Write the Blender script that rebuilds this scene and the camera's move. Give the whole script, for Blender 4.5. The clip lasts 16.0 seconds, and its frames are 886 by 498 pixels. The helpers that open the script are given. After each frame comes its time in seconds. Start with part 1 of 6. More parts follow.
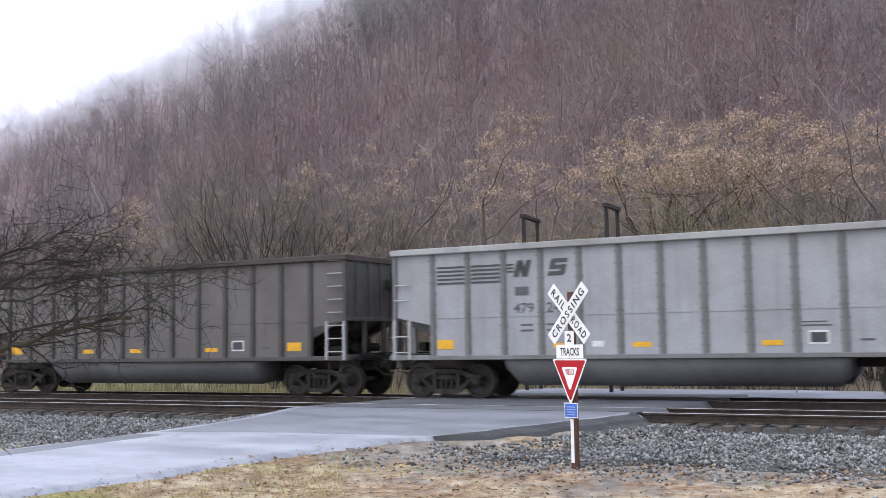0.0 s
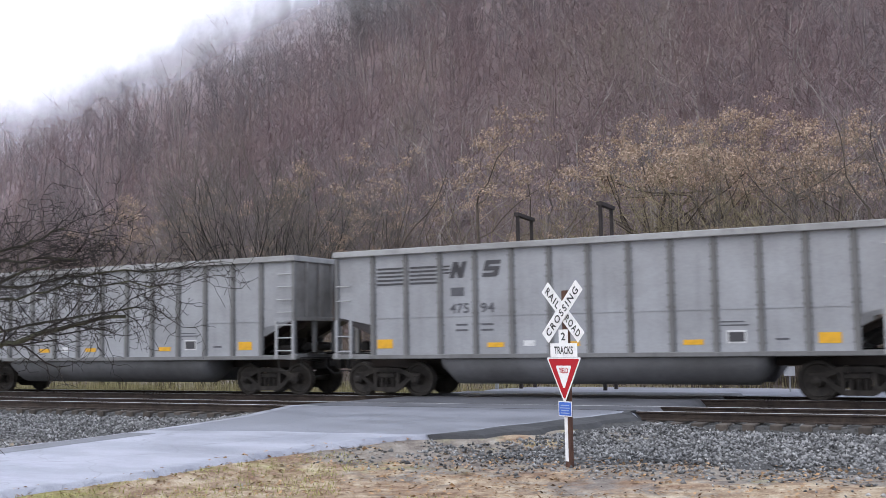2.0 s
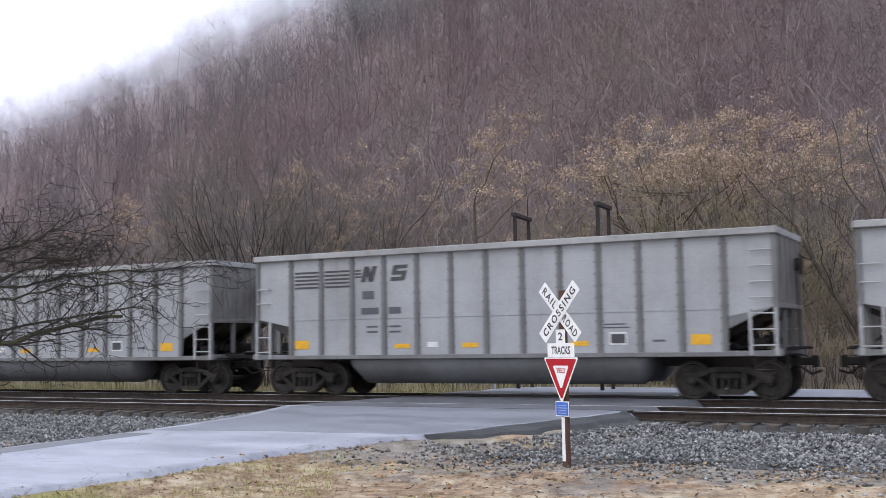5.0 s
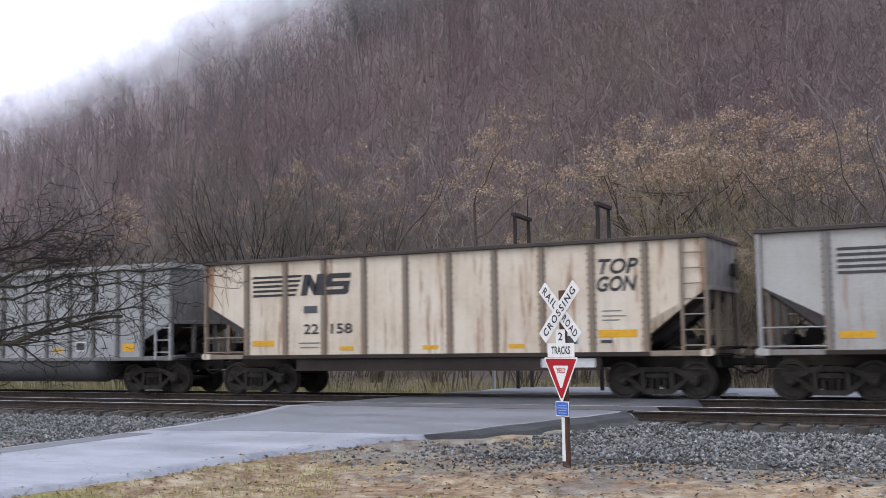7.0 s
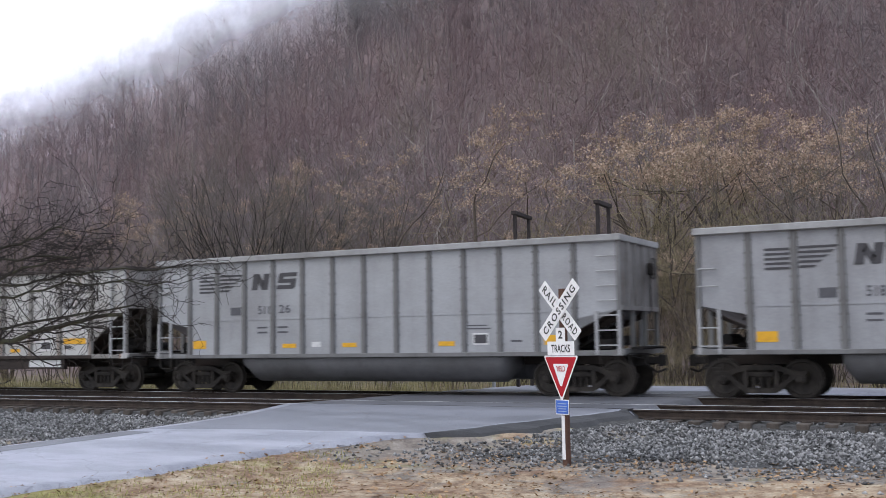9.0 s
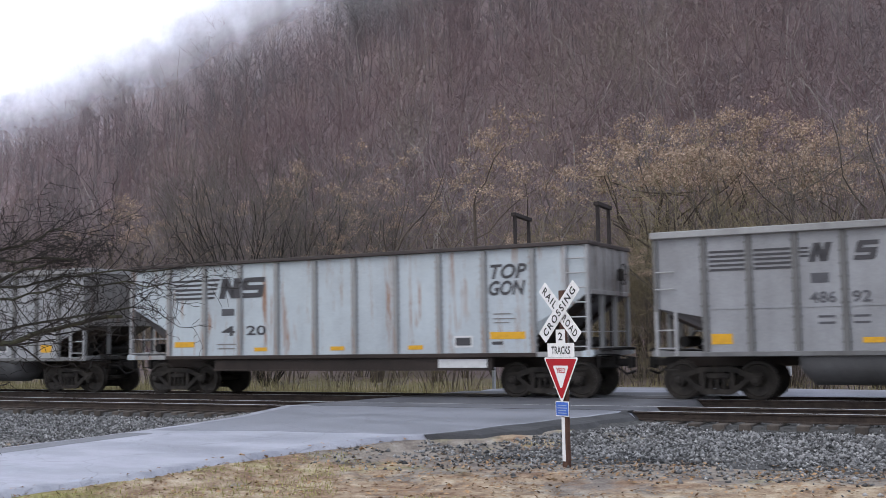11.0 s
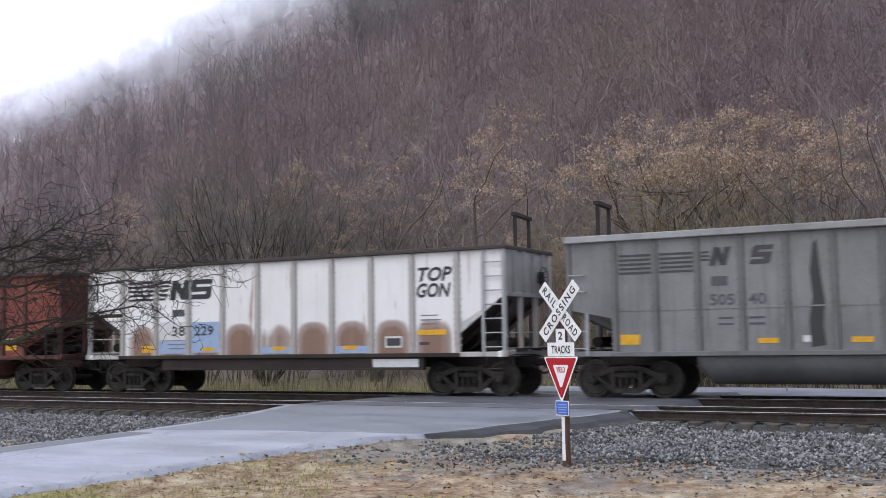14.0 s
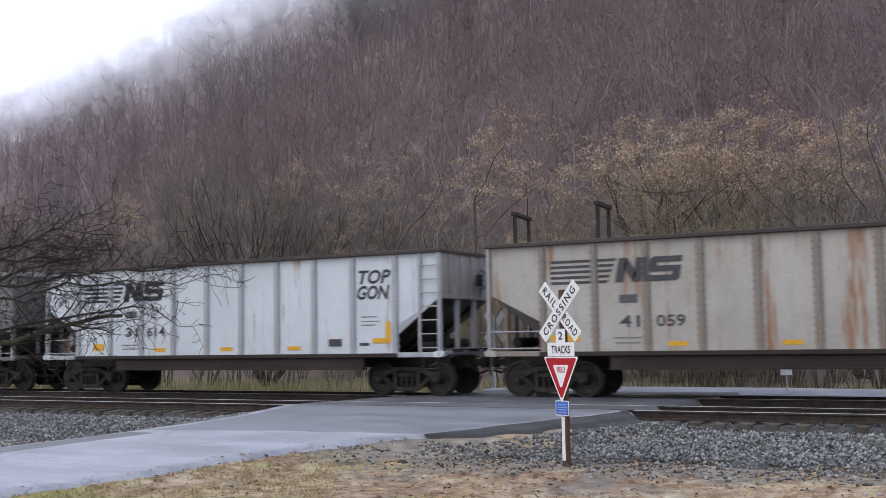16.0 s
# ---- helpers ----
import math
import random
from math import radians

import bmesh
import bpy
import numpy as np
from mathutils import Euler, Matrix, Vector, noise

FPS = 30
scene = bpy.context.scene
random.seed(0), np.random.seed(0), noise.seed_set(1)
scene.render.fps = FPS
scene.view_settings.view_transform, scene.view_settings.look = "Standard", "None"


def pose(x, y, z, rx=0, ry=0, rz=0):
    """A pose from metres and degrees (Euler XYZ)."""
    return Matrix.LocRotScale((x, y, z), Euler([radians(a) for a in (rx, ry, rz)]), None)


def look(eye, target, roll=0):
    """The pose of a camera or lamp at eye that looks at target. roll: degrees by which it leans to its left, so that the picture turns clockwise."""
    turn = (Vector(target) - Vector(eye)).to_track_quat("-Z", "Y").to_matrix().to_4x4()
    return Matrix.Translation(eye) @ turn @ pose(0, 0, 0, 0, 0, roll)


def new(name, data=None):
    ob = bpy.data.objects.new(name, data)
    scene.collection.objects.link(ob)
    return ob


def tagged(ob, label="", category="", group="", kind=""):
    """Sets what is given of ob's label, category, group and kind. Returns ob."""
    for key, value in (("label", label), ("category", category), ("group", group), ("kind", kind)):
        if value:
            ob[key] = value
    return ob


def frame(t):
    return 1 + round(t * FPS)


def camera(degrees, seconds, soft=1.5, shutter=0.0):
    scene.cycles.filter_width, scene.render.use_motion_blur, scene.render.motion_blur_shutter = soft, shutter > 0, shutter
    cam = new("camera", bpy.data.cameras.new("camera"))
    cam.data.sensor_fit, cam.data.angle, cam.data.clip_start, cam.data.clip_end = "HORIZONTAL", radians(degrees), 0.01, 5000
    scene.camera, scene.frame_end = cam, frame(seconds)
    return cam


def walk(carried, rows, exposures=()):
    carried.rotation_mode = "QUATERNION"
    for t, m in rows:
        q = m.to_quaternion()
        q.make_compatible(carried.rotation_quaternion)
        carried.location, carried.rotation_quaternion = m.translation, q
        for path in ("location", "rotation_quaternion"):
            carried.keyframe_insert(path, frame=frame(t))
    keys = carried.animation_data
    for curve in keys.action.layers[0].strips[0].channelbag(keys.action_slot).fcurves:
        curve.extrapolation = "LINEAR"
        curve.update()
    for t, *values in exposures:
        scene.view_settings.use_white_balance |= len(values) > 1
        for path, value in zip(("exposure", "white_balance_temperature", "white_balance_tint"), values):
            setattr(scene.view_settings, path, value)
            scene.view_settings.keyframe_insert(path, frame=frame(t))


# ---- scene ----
# The camera stands beside the crossing; rail tops lie at z = 0, the tracks run along x.
EYE = (0.0, 0.0, 1.499)
YAW, PITCH, ROLL, FOCAL = -27.55, 4.80, -0.91, 1916.0
cam = camera(44.51, 16.0, soft=0.8, shutter=0.17)


def aim(dx, dy):
    yaw, pitch = radians(YAW) - dx / FOCAL, radians(PITCH) + dy / FOCAL
    way = Vector((math.sin(yaw) * math.cos(pitch), math.cos(yaw) * math.cos(pitch), math.sin(pitch)))
    return look(EYE, Vector(EYE) + way * 10, ROLL)


SWAY = ((0, 15.3, 3), (0.5, 14, 1.6), (1, 12.6, 0.6), (1.5, 12.2, 0.4), (2, 5, 0.3), (2.5, 0, 0.2), (3, 0, 0.2), (4, 0, 0.2),
        (7, 0, 0.2), (7.5, 0, 0.2), (8, 0, -1.3), (8.5, 0, 0.2), (9, 0, -2.8), (9.5, 0, -1.2), (11.5, 0, 0.2), (13, 0, 0.2),
        (13.5, 0, -1), (14.5, 0, -1), (15, 0, -2.6), (15.5, 0, -1), (16, 0, -1))
LIGHTNESS = ((0, 0.32), (1.5, 0.20), (3, 0.15), (4, 0.13), (6.5, 0.12), (7, -0.08), (7.5, -0.12), (8, -0.18), (8.5, -0.16), (9, -0.06), (11.5, -0.15), (12.2, 0.04), (13, 0.08), (13.5, 0.02), (14, -0.08), (14.5, -0.13), (15, 0.04), (15.5, -0.06), (16, -0.20))
walk(cam, [(t, aim(dx, dy)) for t, dx, dy in SWAY], LIGHTNESS)

# ---- light: a low overcast sky ----
world = bpy.data.worlds.new("overcast_sky")
scene.world = world
world.use_nodes = True
wn, wl = world.node_tree.nodes, world.node_tree.links
wn.clear()
sky = wn.new("ShaderNodeTexSky")
sky.sky_type, sky.sun_disc = "NISHITA", False
sky.sun_elevation, sky.sun_rotation = radians(40), radians(200)
sky.dust_density, sky.air_density = 6.0, 1.5
mix = wn.new("ShaderNodeMix")
mix.data_type = "RGBA"
mix.inputs["Factor"].default_value = 0.88
mix.inputs["B"].default_value = (8.9, 9.75, 11.7, 1)
bg = wn.new("ShaderNodeBackground")
bg.inputs["Strength"].default_value = 0.12
wo = wn.new("ShaderNodeOutputWorld")
wl.new(sky.outputs["Color"], mix.inputs["A"])
wl.new(mix.outputs["Result"], bg.inputs["Color"])
wl.new(bg.outputs[0], wo.inputs[0])
sun_data = bpy.data.lights.new("sun", "SUN")
sun_data.energy, sun_data.angle, sun_data.color = 0.7, radians(25), (1, 0.97, 0.93)
sun = new("sun", sun_data)
sun.matrix_world = look((0, 0, 60), (26, 38, 0))


# ---- materials ----
def material(name, rough=0.8, metal=0.0, spec=0.5):
    m = bpy.data.materials.new(name)
    m.use_nodes = True
    n = m.node_tree.nodes
    b = n["Principled BSDF"]
    b.inputs["Roughness"].default_value = rough
    b.inputs["Metallic"].default_value = metal
    b.inputs["Specular IOR Level"].default_value = spec
    return m, n, m.node_tree.links, b


def noise_node(n, l, scale, detail=6, rough=0.6, squash=None, coord="Object", seed=0.0):
    tc = n.new("ShaderNodeTexCoord")
    tex = n.new("ShaderNodeTexNoise")
    tex.inputs["Scale"].default_value = scale
    tex.inputs["Detail"].default_value = detail
    tex.inputs["Roughness"].default_value = rough
    mp = n.new("ShaderNodeMapping")
    mp.inputs["Location"].default_value = (seed, seed * 0.7, seed * 1.3)
    if squash:
        mp.inputs["Scale"].default_value = squash
    l.new(tc.outputs[coord], mp.inputs[0])
    l.new(mp.outputs[0], tex.inputs[0])
    return tex.outputs["Fac"]


def ramp(n, l, fac, stops):
    r = n.new("ShaderNodeValToRGB")
    e = r.color_ramp.elements
    while len(e) < len(stops):
        e.new(0.5)
    for el, (at, c) in zip(e, stops):
        el.position = at
        el.color = (*c, 1) if len(c) == 3 else c
    l.new(fac, r.inputs[0])
    return r.outputs[0]


def blend(n, l, fac, a, b, how="MIX"):
    x = n.new("ShaderNodeMix")
    x.data_type, x.blend_type = "RGBA", how
    for sock, value in (("Factor", fac), ("A", a), ("B", b)):
        if isinstance(value, (int, float)):
            x.inputs[sock].default_value = value
        elif isinstance(value, tuple):
            x.inputs[sock].default_value = (*value, 1)
        else:
            l.new(value, x.inputs[sock])
    return x.outputs["Result"]


def bump(n, l, b, height, strength=0.3, distance=0.02):
    k = n.new("ShaderNodeBump")
    k.inputs["Strength"].default_value = strength
    k.inputs["Distance"].default_value = distance
    l.new(height, k.inputs["Height"])
    l.new(k.outputs[0], b.inputs["Normal"])


def grey(v):
    return (v, v, v)


def mottled(name, c1, c2, scale=3.0, rough=0.85, fine=40.0, relief=0.3, metal=0.0, spec=0.4, by_object=0.0, by_island=0.0, distance=0.02):
    """Two-scale variation between two colours, with fine relief."""
    m, n, l, b = material(name, rough, metal, spec)
    big = noise_node(n, l, scale)
    small = noise_node(n, l, fine, 4)
    col = ramp(n, l, big, ((0.32, c1), (0.68, c2)))
    col = blend(n, l, 0.5, col, ramp(n, l, small, ((0.3, grey(0.35)), (0.7, grey(0.65)))), "OVERLAY")
    if by_object:
        oi = n.new("ShaderNodeObjectInfo")
        col = blend(n, l, 0.7, col, ramp(n, l, oi.outputs["Random"], ((0, grey(0.5 - by_object)), (1, grey(0.5 + by_object)))), "OVERLAY")
    if by_island:
        ge = n.new("ShaderNodeNewGeometry")
        col = blend(n, l, 0.8, col, ramp(n, l, ge.outputs["Random Per Island"], ((0, grey(0.5 - by_island)), (1, grey(0.5 + by_island)))), "OVERLAY")
    l.new(col, b.inputs["Base Color"])
    bump(n, l, b, small, relief, distance)
    return m


def car_paint(name, base, dirt, rust=0.0, streak=0.5, blotch=0.0, seed=0.0, rough=0.55):
    """Weathered wagon paint: grime, vertical streaks, rust that runs down, and worn blotches low on the panels."""
    m, n, l, b = material(name, rough, 0.0, 0.4)
    cloud = noise_node(n, l, 0.55, 6, 0.65, seed=seed)
    runs = noise_node(n, l, 1.0, 6, 0.7, (5.0, 5.0, 0.28), seed=seed + 3)
    fine = noise_node(n, l, 22, 5, 0.7, seed=seed)
    col = blend(n, l, ramp(n, l, cloud, ((0.38, grey(0)), (0.75, grey(1)))), base, dirt)
    col = blend(n, l, ramp(n, l, runs, ((0.52, grey(0)), (0.8, grey(streak)))), col, tuple(c * 0.45 for c in dirt))
    sep = n.new("ShaderNodeSeparateXYZ")
    tc = n.new("ShaderNodeTexCoord")
    l.new(tc.outputs["Object"], sep.inputs[0])
    if rust:
        where = noise_node(n, l, 1.0, 5, 0.75, (3.2, 3.2, 0.24), seed=seed + 11)
        col = blend(n, l, ramp(n, l, where, ((0.61 - 0.10 * rust, grey(0)), (0.70 - 0.10 * rust, grey(0.85)))), col, (0.30, 0.13, 0.05))
    if blotch:
        mod = n.new("ShaderNodeMath")
        mod.operation = "PINGPONG"
        mod.inputs[1].default_value = 0.633
        l.new(sep.outputs["X"], mod.inputs[0])
        low = n.new("ShaderNodeMapRange")
        low.inputs["From Min"].default_value, low.inputs["From Max"].default_value = 2.12, 1.62
        l.new(sep.outputs["Z"], low.inputs["Value"])
        mid = n.new("ShaderNodeMapRange")
        mid.inputs["From Min"].default_value, mid.inputs["From Max"].default_value = 0.62, 0.12
        l.new(mod.outputs[0], mid.inputs["Value"])
        patch = noise_node(n, l, 0.55, 3, 0.6, (1, 1, 0.12), seed=seed + 21)
        add = n.new("ShaderNodeMath")
        add.operation = "MULTIPLY"
        both = n.new("ShaderNodeMath")
        both.operation = "MULTIPLY"
        l.new(low.outputs[0], both.inputs[0])
        l.new(mid.outputs[0], both.inputs[1])
        l.new(both.outputs[0], add.inputs[0])
        l.new(ramp(n, l, patch, ((0.38, grey(0.25)), (0.50, grey(1)))), add.inputs[1])
        col = blend(n, l, ramp(n, l, add.outputs[0], ((0.10, grey(0)), (0.24, grey(0.75 * blotch)), (0.6, grey(blotch)))), col, blend(n, l, runs, (0.085, 0.036, 0.020), (0.32, 0.145, 0.07)))
    l.new(blend(n, l, 0.35, col, ramp(n, l, fine, ((0.3, grey(0.35)), (0.7, grey(0.65)))), "OVERLAY"), b.inputs["Base Color"])
    l.new(ramp(n, l, cloud, ((0.3, grey(rough - 0.1)), (0.7, grey(rough + 0.2)))), b.inputs["Roughness"])
    bump(n, l, b, noise_node(n, l, 2.5, 3, seed=seed), 0.25, 0.02)
    return m


def plain(name, c, rough=0.6, metal=0.0):
    """Small painted parts: a colour with a touch of grime."""
    m, n, l, b = material(name, rough, metal)
    g = noise_node(n, l, 7.0, 5)
    l.new(blend(n, l, ramp(n, l, g, ((0.45, grey(0)), (0.8, grey(0.6)))), c, tuple(v * 0.55 + 0.01 for v in c)), b.inputs["Base Color"])
    return m


M = {}
M["steel_dark"] = mottled("grimy_dark_steel", (0.008, 0.007, 0.007), (0.024, 0.020, 0.018), 2.0, 0.8)
M["truck"] = mottled("dusty_cast_steel", (0.012, 0.010, 0.009), (0.055, 0.046, 0.039), 4.0, 0.8)
M["wheel"] = mottled("worn_wheel_steel", (0.015, 0.012, 0.010), (0.055, 0.046, 0.039), 5.0, 0.5, metal=0.3)
M["rail_side"] = mottled("rusty_rail_steel", (0.024, 0.017, 0.014), (0.066, 0.048, 0.038), 4.0, 0.85)
M["rail_head"] = mottled("polished_rail_steel", (0.62, 0.63, 0.65), (0.80, 0.81, 0.83), 2.0, 0.5, metal=0.35, relief=0.05)
M["tie"] = mottled("weathered_tie_wood", (0.040, 0.032, 0.027), (0.125, 0.105, 0.090), 4.0, 0.9, by_object=0.2)
M["ballast_bed"] = mottled("fine_grey_ballast", (0.035, 0.034, 0.034), (0.12, 0.118, 0.116), 14.0, 0.95, 60, 0.8)
M["stone"] = mottled("crushed_grey_stone", (0.095, 0.094, 0.097), (0.31, 0.305, 0.30), 5.0, 0.9, 50, 0.4, by_island=0.5)
M["yellow"] = plain("yellow_reflective_tape", (0.80, 0.42, 0.02), 0.45)
M["white_mark"] = plain("white_stencil_paint", (0.72, 0.72, 0.72), 0.6)
M["cream_mark"] = plain("cream_stencil_paint", (0.80, 0.66, 0.52), 0.6)
M["black_mark"] = plain("black_stencil_paint", (0.035, 0.035, 0.042), 0.6)
M["faded_mark"] = plain("faded_grey_stencil", (0.095, 0.095, 0.108), 0.6)
M["faint_mark"] = plain("rubbed_grey_stencil", (0.24, 0.23, 0.225), 0.7)
M["black_faded"] = plain("faded_black_lettering", (0.060, 0.058, 0.065), 0.6)
M["blue_patch"] = plain("pale_blue_patch_paint", (0.36, 0.47, 0.68), 0.6)
M["sign_white"] = plain("white_sign_sheeting", (0.90, 0.90, 0.91), 0.6)
M["sign_red"] = plain("red_sign_sheeting", (0.46, 0.004, 0.014), 0.75)
M["sign_blue"] = plain("blue_sign_sheeting", (0.05, 0.16, 0.62), 0.4)
M["sign_black"] = plain("black_sign_lettering", (0.012, 0.012, 0.014), 0.5)
M["sign_metal"] = mottled("bare_aluminium_sheet", (0.40, 0.41, 0.42), (0.60, 0.60, 0.61), 3.0, 0.45, metal=0.7, relief=0.1)
M["post_rust"] = mottled("rusty_steel_post", (0.07, 0.035, 0.025), (0.13, 0.065, 0.045), 6.0, 0.85)
M["frame_steel"] = mottled("dark_weathered_steel_frame", (0.022, 0.018, 0.018), (0.05, 0.04, 0.038), 3.0, 0.8)
M["bark_pale"] = mottled("pale_grey_bark", (0.24, 0.21, 0.20), (0.38, 0.34, 0.31), 1.0, 0.9, 20)
M["bark_brown"] = mottled("brown_grey_bark", (0.075, 0.060, 0.048), (0.16, 0.13, 0.105), 1.0, 0.95, 20, by_object=0.15)
M["bark_dark"] = mottled("wet_dark_bark", (0.014, 0.011, 0.011), (0.042, 0.035, 0.032), 3.0, 0.85, 30, 0.6)
M["bark_fan"] = mottled("dark_grey_smooth_bark", (0.020, 0.018, 0.016), (0.055, 0.050, 0.044), 1.0, 0.95, 20)
M["twig_brown"] = mottled("tan_brown_twigs", (0.17, 0.132, 0.110), (0.30, 0.238, 0.195), 0.6, 0.95, 8, 0.0, by_object=0.2)
M["twig_dark"] = mottled("dark_grey_twigs", (0.085, 0.074, 0.066), (0.19, 0.165, 0.145), 0.6, 0.95, 8, 0.0, by_object=0.2)
M["twig_olive"] = mottled("olive_tan_twigs", (0.20, 0.17, 0.105), (0.33, 0.275, 0.175), 0.6, 0.95, 8, 0.0, by_object=0.2)
M["seed"] = mottled("tan_seed_clusters", (0.33, 0.235, 0.175), (0.52, 0.395, 0.30), 0.8, 0.95, 12, 0.0, by_island=0.18)
M["litter"] = mottled("fallen_leaves_tan", (0.20, 0.115, 0.055), (0.42, 0.27, 0.15), 1.2, 0.95, 20, 0.2, by_island=0.35)
M["dry_grass"] = mottled("dry_olive_weeds", (0.20, 0.185, 0.085), (0.42, 0.365, 0.21), 0.5, 0.95, 6, 0.0, by_island=0.3)
M["grass_blade"] = mottled("yellow_green_grass", (0.27, 0.28, 0.075), (0.48, 0.44, 0.17), 0.9, 0.9, 10, 0.0, by_island=0.25)
M["tan_mark"] = plain("faded_tan_stencil", (0.46, 0.33, 0.22), 0.7)


def ground_material():
    """Dead-leaf soil with patches of thin yellow-green grass; brown leaf floor on the hill."""
    m, n, l, b = material("leafy_soil_and_thin_grass", 0.95, 0, 0.2)
    patch = noise_node(n, l, 0.35, 6, 0.65)
    mid = noise_node(n, l, 3.0, 6, 0.7)
    fine = noise_node(n, l, 28.0, 5, 0.7)
    soil = ramp(n, l, mid, ((0.28, (0.15, 0.100, 0.068)), (0.42, (0.31, 0.215, 0.145)), (0.54, (0.47, 0.365, 0.255)), (0.72, (0.64, 0.55, 0.42))))
    drift = noise_node(n, l, 0.8, 5, 0.7, seed=4)
    soil = blend(n, l, ramp(n, l, drift, ((0.48, grey(0)), (0.62, grey(0.7)))), soil, ramp(n, l, mid, ((0.3, (0.15, 0.080, 0.052)), (0.7, (0.32, 0.195, 0.125)))))
    grit = noise_node(n, l, 0.6, 5, 0.7, seed=9)
    spot, here = n.new("ShaderNodeSeparateXYZ"), n.new("ShaderNodeTexCoord")
    l.new(here.outputs["Object"], spot.inputs[0])
    near = n.new("ShaderNodeMapRange")
    near.inputs["From Min"].default_value, near.inputs["From Max"].default_value = 13.6, 16.4
    near.inputs["To Min"].default_value, near.inputs["To Max"].default_value = -0.02, 0.16
    l.new(spot.outputs["Y"], near.inputs["Value"])
    worn = n.new("ShaderNodeMath")
    l.new(grit, worn.inputs[0])
    l.new(near.outputs[0], worn.inputs[1])
    grit = worn.outputs[0]
    soil = blend(n, l, ramp(n, l, grit, ((0.55, grey(0)), (0.64, grey(0.7)))), soil, ramp(n, l, mid, ((0.3, (0.13, 0.125, 0.12)), (0.7, (0.30, 0.29, 0.275)))))
    turf = ramp(n, l, mid, ((0.3, (0.18, 0.18, 0.055)), (0.7, (0.43, 0.41, 0.16))))
    place, lie = n.new("ShaderNodeSeparateXYZ"), n.new("ShaderNodeTexCoord")
    l.new(lie.outputs["Object"], place.inputs[0])
    west = n.new("ShaderNodeMapRange")
    west.inputs["From Min"].default_value, west.inputs["From Max"].default_value = -13, -4
    west.inputs["To Min"].default_value, west.inputs["To Max"].default_value = 0.06, -0.12
    l.new(place.outputs["X"], west.inputs["Value"])
    more = n.new("ShaderNodeMath")
    l.new(patch, more.inputs[0])
    l.new(west.outputs[0], more.inputs[1])
    patch = more.outputs[0]
    col = blend(n, l, ramp(n, l, patch, ((0.50, grey(0)), (0.60, grey(0.75)))), soil, turf)
    sep = n.new("ShaderNodeSeparateXYZ")
    tc = n.new("ShaderNodeTexCoord")
    l.new(tc.outputs["Object"], sep.inputs[0])
    far = n.new("ShaderNodeMapRange")
    far.inputs["From Min"].default_value, far.inputs["From Max"].default_value = 37, 46
    l.new(sep.outputs["Y"], far.inputs["Value"])
    # hill floor in muted tones, distance haze mixed into the colour
    hill = ramp(n, l, noise_node(n, l, 0.04, 6, 0.7), ((0.35, (0.145, 0.110, 0.114)), (0.65, (0.225, 0.165, 0.160))))
    col = blend(n, l, far.outputs[0], col, hill)
    l.new(blend(n, l, 0.6, col, ramp(n, l, fine, ((0.3, grey(0.28)), (0.7, grey(0.72)))), "OVERLAY"), b.inputs["Base Color"])
    bump(n, l, b, fine, 0.7, 0.03)
    return m


def asphalt_material(name, lo, hi, rough):
    m, n, l, b = material(name, rough, 0, 0.6)
    wet = noise_node(n, l, 0.55, 7, 0.68, (0.8, 2.0, 1))
    fine = noise_node(n, l, 70, 4, 0.7)
    crack = n.new("ShaderNodeTexVoronoi")
    crack.feature = "DISTANCE_TO_EDGE"
    crack.inputs["Scale"].default_value = 0.45
    tc = n.new("ShaderNodeTexCoord")
    warp = n.new("ShaderNodeVectorMath")
    warp.operation = "ADD"
    wob = n.new("ShaderNodeTexNoise")
    wob.inputs["Scale"].default_value = 1.1
    l.new(tc.outputs["Object"], wob.inputs[0])
    l.new(tc.outputs["Object"], warp.inputs[0])
    l.new(wob.outputs["Color"], warp.inputs[1])
    l.new(warp.outputs[0], crack.inputs["Vector"])
    col = ramp(n, l, wet, ((0.38, lo), (0.60, hi)))
    col = blend(n, l, ramp(n, l, crack.outputs["Distance"], ((0.0, grey(0.35)), (0.010, grey(0)))), col, grey(0.05))
    l.new(blend(n, l, 0.6, col, ramp(n, l, fine, ((0.3, grey(0.3)), (0.7, grey(0.7)))), "OVERLAY"), b.inputs["Base Color"])
    l.new(ramp(n, l, wet, ((0.3, grey(rough - 0.12)), (0.7, grey(rough + 0.15)))), b.inputs["Roughness"])
    bump(n, l, b, fine, 0.35, 0.006)
    return m


